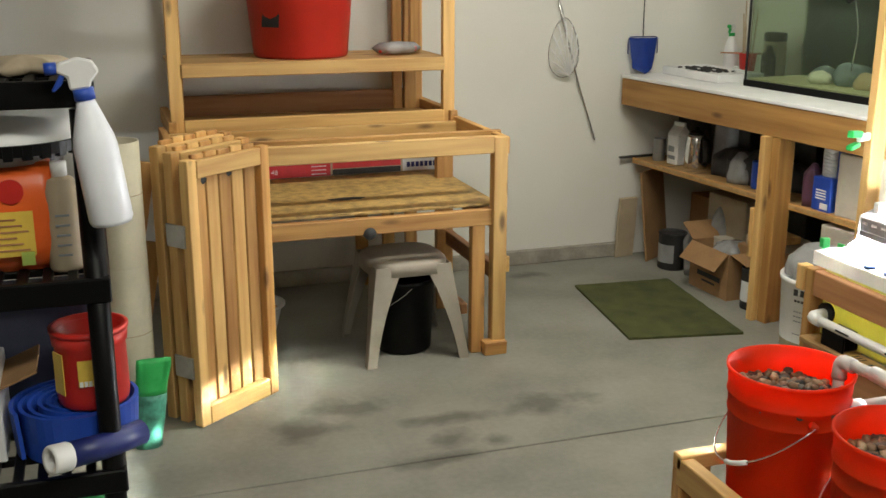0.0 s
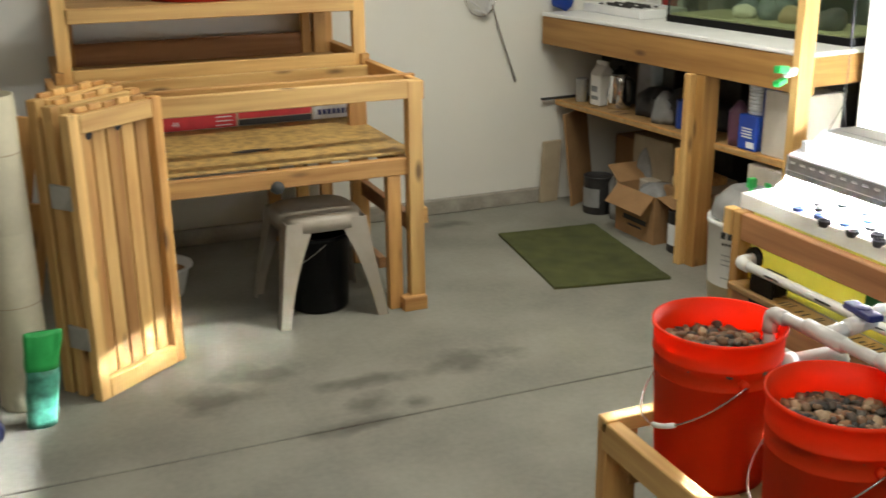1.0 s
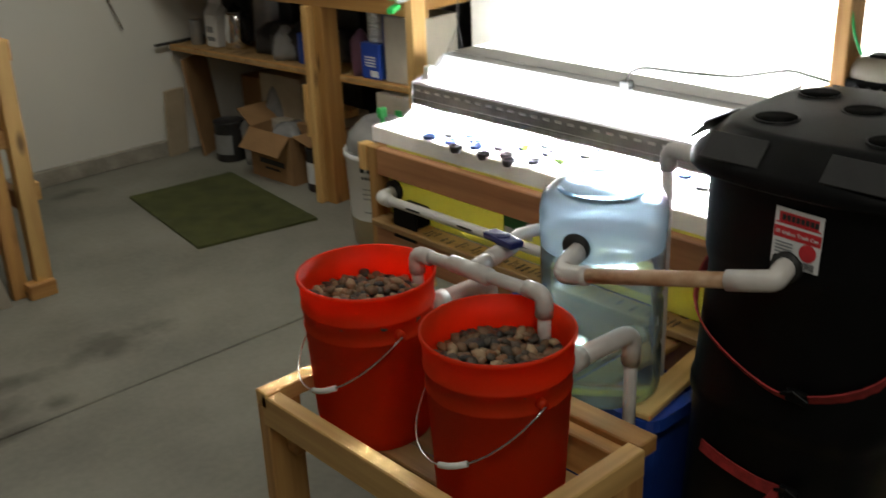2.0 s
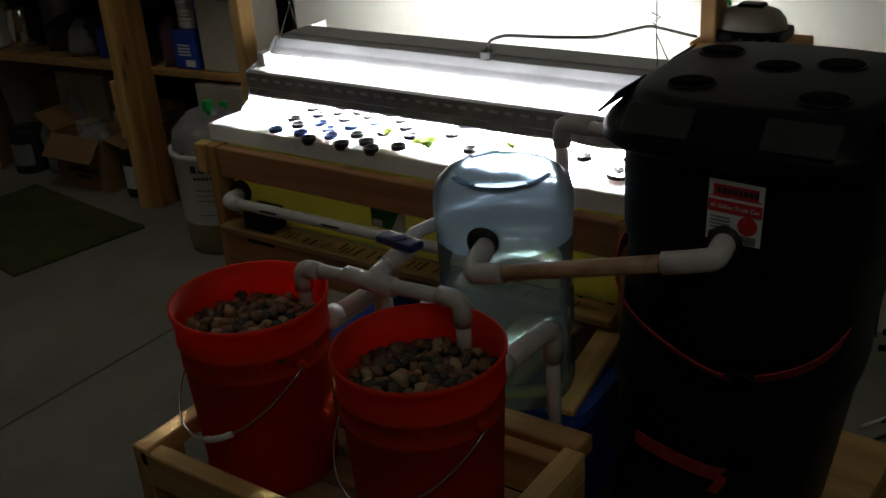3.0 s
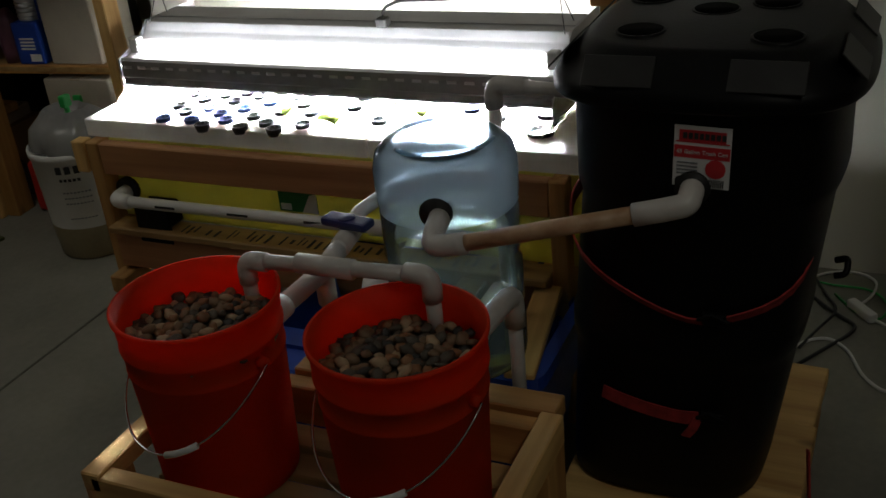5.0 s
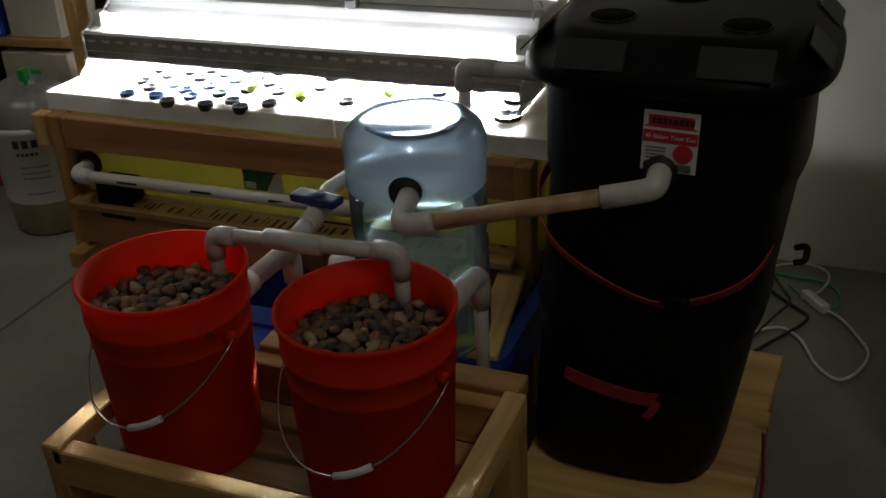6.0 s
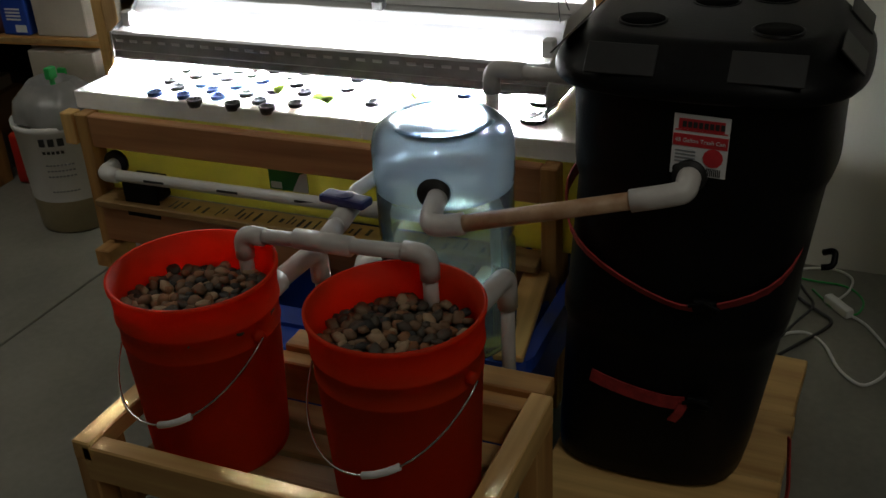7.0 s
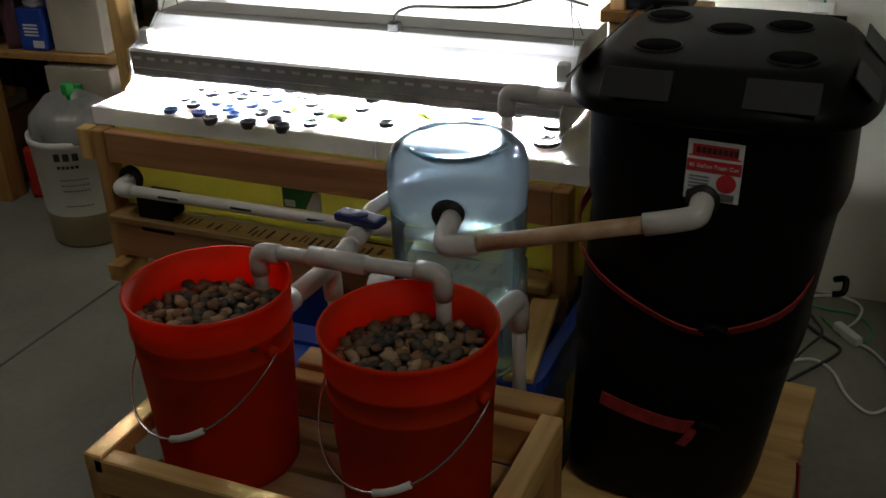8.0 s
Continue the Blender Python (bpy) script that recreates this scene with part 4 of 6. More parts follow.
part("jaw", box(-0.12, -0.055, -0.012, 0.012, -0.022, -0.004, 0.006, seg=2), GREEN, cl, "", pose(0, 0, 0, 0, -6, 0))
part("arm", box(-0.05, 0.05, -0.010, 0.010, -0.012, 0.014, 0.004), WHITE, cl)


# ---- right wall corner: outlet, cords, tag ----
cords = (("white", WHITE, 0.0038, [(2.62, 2.16, 0.006), (2.72, 2.10, 0.006), (2.742, 2.01, 0.006), (2.70, 1.955, 0.006), (2.615, 1.962, 0.006), (2.54, 1.995, 0.012)]),
         ("white", WHITE, 0.0042, [(2.49, 1.975, 0.012), (2.465, 1.92, 0.006), (2.40, 1.88, 0.006), (2.30, 1.83, 0.006), (2.20, 1.865, 0.006), (2.152, 1.905, 0.006), (2.207, 1.96, 0.006), (2.326, 2.005, 0.006), (2.37, 2.055, 0.006), (2.345, 2.105, 0.006), (2.26, 2.16, 0.006)]),
         ("green", GREEN, 0.003, [(2.66, 2.12, 0.006), (2.648, 2.065, 0.006), (2.65, 1.965, 0.006), (2.57, 1.915, 0.006), (2.482, 1.938, 0.006), (2.506, 1.998, 0.006), (2.60, 2.06, 0.006)]),
         ("black", CABLE, 0.005, [(2.60, 2.14, 0.008), (2.511, 2.07, 0.008), (2.44, 1.99, 0.008), (2.39, 2.01, 0.008), (2.285, 2.076, 0.008), (2.18, 2.14, 0.008)]),
         ("black", CABLE, 0.004, [(2.70, 2.13, 0.008), (2.58, 2.08, 0.008), (2.50, 2.04, 0.014), (2.42, 2.08, 0.008), (2.30, 2.12, 0.008)]))
for word, mat, r, pts in cords:
    co = thing("power_cord", pose(0, 0, 0), word + " cord lying loose on the concrete floor", "cord", "floor cords")
    rod("cable", co, pts, r, mat, "", 8, 0.08)
pg = thing("cord_plug", pose(2.512, 1.985, 0.014, 0, 0, 40), "white plastic plug joining two cords", "plug")
part("shell", box(-0.05, 0.05, -0.013, 0.013, -0.012, 0.014, 0.006, seg=2), WHITE, pg)
ou = thing("wall_outlet", pose(2.754, 2.175, 0.80), "white wall outlet with an adapter plugged in", "outlet")
part("plate", box(-0.006, 0.002, -0.035, 0.035, -0.057, 0.057, 0.002), WHITE, ou)
part("adapter", box(-0.05, -0.006, -0.022, 0.022, -0.03, 0.03, 0.005), WHITE, ou)
rod("lead", ou, [(-0.03, 0.03, 0.02), (-0.04, 0.05, 0.0), (-0.03, 0.06, -0.10), (-0.03, 0.07, -0.9)], 0.0035, CABLE, "", 8, 0.02)
rod("tube", ou, [(-0.03, -0.01, 0.06), (-0.03, -0.015, 0.5), (-0.02, -0.01, 1.5)], 0.004, GREEN, "thin green tube", 8)
tag = thing("paper_tag", pose(2.715, 2.092, 0.752, 0, 25, -70), "creased white printed paper tag hanging by the outlet", "tag")
part("sheet", box(-0.045, 0.045, -0.0008, 0.0008, -0.02, 0.02, 0), PAPER, tag)
part("print", bars([(-0.04 + 0.015 * k, -0.03 + 0.015 * k, -0.014 + 0.008 * (k % 3), -0.008 + 0.008 * (k % 3)) for k in range(5)]), GREY_INK, tag, "", pose(0, -0.0014, 0))
# ---- pine workbench with its hutch ----
def workbench():
    w = thing("workbench", pose(0.012, 0.01, 0) @ Matrix.Diagonal((1, 1, 0.958, 1)), "open pine workbench of sawn lumber with a strand-board shelf and hutch", "workbench")
    xl, xr, yf, yb = -0.10, 1.19, 5.0, 5.72
    lumber("front_leg", w, (xr - 0.02, yf, 0), (xr - 0.02, yf, 0.968), 0.052, 0.060, PALE_PINE, (1, 0, 0))
    lumber("front_leg", w, (xr - 0.105, yf + 0.02, 0), (xr - 0.105, yf + 0.02, 0.60), 0.040, 0.058, PINE, (1, 0, 0))
    lumber("front_leg", w, (xl + 0.03, yf, 0), (xl + 0.03, yf, 0.968), 0.052, 0.060, PALE_PINE, (1, 0, 0))
    lumber("back_leg", w, (xr - 0.05, 5.62, 0), (xr - 0.05, 5.62, 0.94), 0.040, 0.080, PINE, (1, 0, 0))
    lumber("back_leg", w, (xl + 0.03, 5.62, 0), (xl + 0.03, 5.62, 0.94), 0.040, 0.080, PINE, (1, 0, 0))
    lumber("front_rail", w, (xl, yf - 0.005, 0.935), (xr - 0.045, yf - 0.005, 0.935), 0.036, 0.074, PALE_PINE)
    lumber("cross_rail", w, (xl, 5.16, 0.935), (1.235, 5.16, 0.935), 0.036, 0.066, PINE)
    lumber("back_rail", w, (xl, 5.60, 0.90), (xr + 0.02, 5.60, 0.90), 0.036, 0.086, PALE_PINE)
    lumber("side_rail", w, (xr + 0.012, yf, 0.925), (xr + 0.012, 5.70, 0.925), 0.030, 0.075, PINE)
    lumber("side_rail", w, (xl - 0.012, yf, 0.925), (xl - 0.012, 5.70, 0.925), 0.030, 0.075, PINE)
    lumber("shelf_rail", w, (xl, yf + 0.01, 0.618), (xr - 0.04, yf + 0.01, 0.618), 0.036, 0.070, PINE)
    lumber("shelf_side", w, (xr - 0.03, yf + 0.04, 0.60), (xr - 0.03, 5.8, 0.60), 0.034, 0.070, PINE)
    shelf = part("shelf_board", box(xl, xr - 0.005, yf + 0.045, 5.80, 0.656, 0.670, 0.002), OSB, w, "worn strand-board shelf")
    part("burn_mark", lathe([(0, 0.0), (0.05, 0.0), (0.055, -0.0005)], 20, wobble=0.35), INK, shelf, "dark burn mark on the board", pose(0.60, 5.30, 0.6706) @ Matrix.Diagonal((1.5, 0.5, 1, 1)), False)
    # The notch isn't cut: a dark plug gives its shaded opening by colour.
    part("rail_notch", sweep([(0.62, yf - 0.012, 0.588), (0.62, yf + 0.03, 0.588)], 0.026, 16), INK, w, "dark plug painting the shade of a half-round notch", None, True)
    lumber("foot_block", w, (xr - 0.09, yf - 0.02, 0.03), (xr + 0.01, yf - 0.02, 0.03), 0.06, 0.06, PINE)
    lumber("side_stretcher", w, (xr - 0.03, yf + 0.03, 0.37), (xr - 0.03, 5.75, 0.37), 0.034, 0.07, RED_PINE)
    lumber("side_stretcher", w, (xr - 0.06, 5.30, 0.10), (xr - 0.06, 5.75, 0.10), 0.034, 0.05, RED_PINE)
    lumber("stretcher_end", w, (xr - 0.02, 5.06, 0.385), (xr + 0.05, 5.06, 0.385), 0.05, 0.07, PALE_PINE)
    lumber("rear_post", w, (0.86, 6.10, 0), (0.86, 6.10, 0.62), 0.036, 0.06, PINE, (1, 0, 0))
    lumber("rear_post", w, (1.0, 6.10, 0), (1.0, 6.10, 0.62), 0.036, 0.06, PALE_PINE, (1, 0, 0))
    lumber("rear_post", w, (1.12, 6.10, 0), (1.12, 6.10, 1.95), 0.036, 0.06, PINE, (1, 0, 0))
    # hutch
    for x in (-0.047, 1.173):
        lumber("hutch_post", w, (x, 5.665, 0.93), (x, 5.665, 2.0), 0.036, 0.056, PALE_PINE, (1, 0, 0))
    for x in (0.0, 1.06, 1.165):
        lumber("hutch_back_post", w, (x, 6.12, 0.93), (x, 6.12, 2.0), 0.036, 0.045, PINE, (1, 0, 0))
    lumber("hutch_post", w, (1.10, 5.95, 1.25), (1.10, 5.95, 2.0), 0.036, 0.05, PINE, (1, 0, 0))
    lumber("tray_rail", w, (-0.02, 5.66, 0.958), (1.150, 5.66, 0.958), 0.036, 0.068, PALE_PINE)
    lumber("tray_back", w, (-0.02, 6.13, 0.99), (1.17, 6.13, 0.99), 0.036, 0.10, RED_PINE)
    lumber("tray_side", w, (1.19, 5.62, 0.955), (1.19, 6.16, 0.955), 0.036, 0.070, PINE)
    lumber("tray_side", w, (-0.07, 5.62, 0.955), (-0.07, 6.16, 0.955), 0.036, 0.070, PINE)
    part("tray_floor", box(-0.06, 1.17, 5.68, 6.12, 0.93, 0.942, 0.002), PLANK, w)
    lumber("upper_rail", w, (-0.02, 5.655, 1.212), (1.150, 5.655, 1.212), 0.036, 0.062, PALE_PINE)
    part("upper_shelf", box(-0.06, 1.18, 5.675, 6.14, 1.226, 1.240, 0.002), PLANK, w)
    lumber("top_rail", w, (-0.06, 5.66, 2.0), (1.19, 5.66, 2.0), 0.036, 0.062, PINE)
    return w


workbench()
tb = thing("red_tub", pose(0.557, 5.93, 1.1885), "large red plastic tub on the hutch shelf", "tub")
part("shell", lathe([(0, 0), (0.205, 0), (0.215, 0.01), (0.245, 0.34), (0.262, 0.35), (0.262, 0.37), (0.24, 0.37), (0.20, 0.02), (0, 0.02)], 48), RED, tb, "", None, True)
part("sticker", box(-0.045, 0.045, -0.001, 0.001, -0.05, 0.05, 0), DARKGOODS, tb, "dark sticker with a pale round mark", Matrix.Translation((-0.16, -0.162, 0.19)) @ pose(0, 0, 0, -6, 0, -45))
bgw = thing("wrapped_tools", pose(0.992, 5.85, 1.191), "red handles in a clear plastic wrapper", "tools")
for k in range(3):
    rod("handle", bgw, [(-0.09, -0.02 + k * 0.025, 0.02 + 0.006 * k), (0.09, -0.015 + k * 0.02, 0.025)], 0.011, RED)
part("wrapper", lathe([(0, 0.004), (0.06, 0.006), (0.075, 0.03), (0.05, 0.055), (0, 0.06)], 20, wobble=0.4), FILM, bgw, "", Matrix.Diagonal((1.5, 0.7, 1, 1)), True)


def tube_box():
    b = thing("lamp_tube_box", pose(0.592, 5.84, 0.6425), "long red, black and white carton of lamp tubes", "carton")
    part("carton", box(-0.62, 0.61, -0.04, 0.04, 0, 0.065, 0.002), PALE_CARD, b)
    part("red_panel", bars([(-0.61, 0.06, 0.004, 0.061), (0.07, 0.40, 0.034, 0.061)]), RED_INK, b, "", pose(0, -0.0412, 0))
    part("black_panel", bars([(0.07, 0.40, 0.004, 0.030)]), INK, b, "", pose(0, -0.0412, 0))
    part("white_panel", bars([(0.41, 0.60, 0.004, 0.061)]), PAPER, b, "", pose(0, -0.0412, 0))
    part("name_bar", bars([(0.43 + 0.022 * k, 0.446 + 0.022 * k, 0.022, 0.046) for k in range(7)]), DARK_BLUE, b, "", pose(0, -0.0424, 0))
    part("figures", text_bm("32     48", 0.032), PAPER, b, "", pose(-0.24, -0.0426, 0.030, 90))
    for z in (0.014, 0.032, 0.050):
        part("print_line", bars([(-0.03, 0.04, z - 0.002, z + 0.002)]), PAPER, b, "", pose(0, -0.0424, 0))
    part("print_block", bars([(-0.40, -0.34, 0.02, 0.045)]), PAPER, b, "", pose(0, -0.0424, 0))
    return b


tube_box()


def slatted_gate(x, y, rz, lean):
    """Two pine frames with upright slats, hinged together and folded."""
    g = thing("folded_slat_frame", pose(x, y, 0.0, 0, 0, rz), "folded pine frames with upright slats and zinc hinges", "frame")
    W, H, T = 0.40, 0.965, 0.04
    for k, (dy, hh) in enumerate(((0.0, H), (0.075, H + 0.02), (0.14, H + 0.035))):
        ang = (0, 3, 6)[k]
        m = pose(0, dy, 0, 0, 0, ang)
        def piece(name, a, b, w, h, mat, face=(0, 0, 1), mm=m):
            ob = lumber(name, g, a, b, w, h, mat, face)
            ob.matrix_basis = mm @ ob.matrix_basis
            return ob
        piece("stile", (0.022, 0, 0.0), (0.022, 0, hh), T, 0.044, PALE_PINE, (1, 0, 0))
        piece("stile", (W - 0.022, 0, 0.0), (W - 0.022, 0, hh), T, 0.044, PINE, (1, 0, 0))
        piece("rail", (0.045, -0.006, hh - 0.035), (W - 0.045, -0.006, hh - 0.035), 0.03, 0.062, PALE_PINE)
        piece("rail", (0.045, -0.006, 0.035), (W - 0.045, -0.006, 0.035), 0.03, 0.068, PALE_PINE)
        for i in range(5):
            xx = 0.078 + i * 0.0615
            piece("slat", (xx, 0.016, 0.012), (xx, 0.016, hh + 0.012 + 0.004 * (i % 2)), 0.018, 0.056, (PINE, PALE_PINE)[i % 2], (1, 0, 0))
    for z in (0.22, 0.70):
        part("hinge", box(-0.006, 0.003, -0.005, 0.085, -0.04, 0.04, 0.002), GALV, g, "zinc hinge plate", pose(-0.002, 0.01, z))
    for i, z in ((0, 0.885), (2, 0.892)):
        part("knot_hole", lathe([(0, 0), (0.014, 0), (0.014, 0.001), (0, 0.001)], 16, wobble=0.3), INK, g, "", pose(0.078 + i * 0.0615 + 0.02, 0.0065, z, 90))
    return g


slatted_gate(-0.105, 4.630, 38, 0)


def stool():
    s_ = thing("plastic_stool", pose(0.82, 5.19, 0, 0, 0, 1), "square taupe plastic stool with splayed legs", "stool")
    seat = bmesh.new()
    H = 0.425
    join(seat, lathe([(0.0, H), (0.12, H), (0.155, H - 0.004), (0.172, H - 0.016), (0.178, H - 0.06), (0.172, H - 0.06), (0.165, H - 0.02), (0.0, H - 0.012)], 48, square=0.75))
    part("seat", seat, TAUPE, s_, "", None, True)
    for sx in (1, -1):
        for sy in (1, -1):
            bm = bmesh.new()
            rows = []
            for i in range(9):
                t_ = i / 8
                z = (H - 0.02) * (1 - t_)
                cx, cy = sx * (0.150 + 0.060 * t_), sy * (0.150 + 0.060 * t_)
                wdt = 0.075 * (1 - t_) ** 2 + 0.030
                rows.append([bm.verts.new((cx - sx * wdt, cy + sy * 0.012, z)), bm.verts.new((cx + sx * 0.010, cy + sy * 0.012, z)), bm.verts.new((cx + sx * 0.012, cy + sy * 0.010, z)), bm.verts.new((cx + sx * 0.012, cy - sy * wdt, z))])
            for a, b in zip(rows, rows[1:]):
                for i in range(3):
                    bm.faces.new((a[i], a[i + 1], b[i + 1], b[i]))
            bmesh.ops.recalc_face_normals(bm, faces=bm.faces[:])
            bmesh.ops.solidify(bm, geom=bm.faces[:], thickness=0.006)
            part("leg", bm, TAUPE, s_)
    return s_


stool()
pl = thing("black_pail", pose(0.82, 5.19, 0), "black plastic pail standing under the stool", "pail")
part("shell", lathe([(0, 0), (0.112, 0), (0.120, 0.008), (0.135, 0.30), (0.140, 0.302), (0.140, 0.32), (0.130, 0.32), (0.115, 0.012), (0, 0.012)], 48), BLACK, pl, "", None, True)
hpts = [(0.0, 0.140 * math.cos(math.pi * i / 16), 0.30 - 0.12 * math.sin(math.pi * i / 16)) for i in range(17)]
rod("bail_handle", pl, [(x - 0.145 * math.sin(math.pi * i / 16), y, z) for i, (x, y, z) in enumerate(hpts)], 0.002, STEEL, "thin wire handle", 8)
bs = thing("white_basin", pose(0.235, 5.56, 0), "white plastic basin with brown contents on the floor", "basin")
part("shell", lathe([(0, 0), (0.085, 0), (0.095, 0.01), (0.125, 0.125), (0.14, 0.13), (0.14, 0.138), (0.12, 0.135), (0.09, 0.015), (0, 0.012)], 40), WHITE, bs, "", None, True)
part("contents", lathe([(0, 0.115), (0.06, 0.118), (0.114, 0.105)], 24, wobble=0.2), RED_PINE, bs, "brown dried contents", None, True)
ct = thing("cream_tube", pose(-0.32, 4.72, 0), "tall cream cardboard tube standing on the floor", "tube")
part("tube", lathe([(0, 0), (0.082, 0), (0.085, 0.005), (0.085, 0.60), (0.0845, 0.602), (0.085, 0.604), (0.085, 1.03), (0.078, 1.03), (0.078, 0.02), (0, 0.02)], 40), CREAM, ct, "", None, True)
for z in (0.36, 0.85):
    part("seam", lathe([(0.0852, z), (0.0866, z + 0.002), (0.0852, z + 0.004)], 40), PALE_CARD, ct, "", None, True)
for k, (z, dx) in enumerate(((0.33, 0.0), (0.62, 0.05))):
    lb = thing("lumber_offcut", pose(-0.30, 4.98 + 0.1 * k, 0), "pine offcut leaning behind the slatted frames", "offcut", "offcuts")
    lumber("board", lb, (-0.02 - dx, 0.02, 0.0), (0.10, 0.10, z + 0.25), 0.038, 0.07, PINE, (1, 0, 0))

rug = thing("floor_mat", pose(2.048, 5.185, 0), "green turf door mat lying on concrete", "mat")
bm = bmesh.new()
n = 26
grid = [[bm.verts.new(((Vector((1.803, 4.962)).lerp(Vector((2.325, 4.868)), i / n)).lerp(Vector((1.912, 5.745)).lerp(Vector((2.425, 5.70)), i / n), j / n) - Vector((2.066, 5.205))).to_3d() + Vector((0, 0, 0.011 + 0.003 * noise.noise((i * 0.5, j * 0.5, 0))))) for i in range(n + 1)] for j in range(n + 1)]
for j in range(n):
    for i in range(n):
        bm.faces.new((grid[j][i], grid[j][i + 1], grid[j + 1][i + 1], grid[j + 1][i]))
edge = bmesh.ops.extrude_edge_only(bm, edges=[e for e in bm.edges if e.is_boundary])
for v in edge["geom"]:
    if isinstance(v, bmesh.types.BMVert):
        v.co.z = 0.0
bmesh.ops.recalc_face_normals(bm, faces=bm.faces[:])
part("turf", bm, GREEN_MAT, rug)

# hand net and stick on the back wall
nt = thing("fish_net", pose(-0.02, 0, 0.005), "white mesh hand net hanging on the wall with its long handle", "net")
hoop = [(2.03 + 0.085 * math.sin(a) * (1 - 0.25 * math.cos(a)), 6.20, 1.165 + 0.155 * math.cos(a)) for a in [2 * math.pi * i / 28 for i in range(29)]]
rod("hoop", nt, hoop, 0.003, STEEL, "", 8)
rod("handle", nt, [(1.985, 6.205, 1.45), (2.02, 6.20, 1.30), (2.13, 6.20, 0.95), (2.235, 6.205, 0.665)], 0.005, STEEL, "grey metal handle", 10)
bm = bmesh.new()
for k in range(12):
    a0 = 2 * math.pi * k / 12
    sweep([(2.03 + 0.08 * math.sin(a0), 6.19, 1.165 + 0.14 * math.cos(a0)), (2.04 + 0.035 * math.sin(a0), 6.165, 1.09 + 0.06 * math.cos(a0)), (2.05, 6.17, 1.02)], 0.0034, 6, bm=bm)
for q in (0.35, 0.7):
    sweep([(2.035 + 0.08 * (1 - q * 0.6) * math.sin(a), 6.19 - 0.02 * q, 1.165 - 0.09 * q + 0.14 * (1 - q * 0.65) * math.cos(a)) for a in [2 * math.pi * i / 20 for i in range(21)]], 0.002, 6, bm=bm)
part("mesh", bm, WHITE, nt, "limp white netting", None, True)
rod("cord", nt, [(1.98, 6.21, 1.55), (2.0, 6.20, 1.42), (2.03, 6.20, 1.32)], 0.002, WHITE, "", 6)
# ---- side bench in the alcove ----
BENCH = pose(2.360, 6.205, 0, 0, 0, 5.6)


def on_bench(x, y, z, rz=0.0):
    """A pose in the bench's own space: x from its front edge, y towards the far end (negative: nearer)."""
    return BENCH @ pose(x, y, z, 0, 0, rz)


def side_bench():
    b = thing("side_bench", BENCH, "pine bench with a white top and a lower shelf", "bench")
    L = -1.84
    part("top", box(-0.012, 0.70, L, -0.02, 1.004, 1.022, 0.003), WHITE, b, "white laminate top")
    lumber("front_beam", b, (0.012, L, 0.932), (0.012, -0.02, 0.932), 0.038, 0.142, AMBER)
    lumber("back_beam", b, (0.66, L, 0.932), (0.66, -0.02, 0.932), 0.038, 0.142, AMBER)
    for y in (-0.04, L + 0.03):
        lumber("cross_beam", b, (0.03, y, 0.945), (0.64, y, 0.945), 0.038, 0.115, AMBER)
    lumber("post", b, (-0.002, -1.195, 0), (-0.002, -1.195, 0.862), 0.038, 0.066, PALE_PINE, (1, 0, 0))
    lumber("post", b, (0.040, -1.245, 0), (0.040, -1.245, 0.862), 0.052, 0.089, AMBER, (1, 0, 0))
    lumber("post_cleat", b, (-0.022, -1.165, 0.30), (-0.022, -1.165, 0.53), 0.024, 0.038, PALE_PINE, (1, 0, 0))
    lumber("back_post", b, (0.64, -1.2, 0), (0.64, -1.2, 0.862), 0.038, 0.089, PINE, (1, 0, 0))
    part("shelf", box(0.075, 0.68, L, -0.03, 0.540, 0.560, 0.003), PLANK, b, "brown lower shelf board")
    lumber("shelf_edge", b, (0.085, L, 0.548), (0.085, -0.03, 0.548), 0.018, 0.030, AMBER)
    lumber("shelf_cleat", b, (0.0, -0.02, 0.566), (0.30, -0.02, 0.566), 0.02, 0.012, CABLE)
    return b


side_bench()


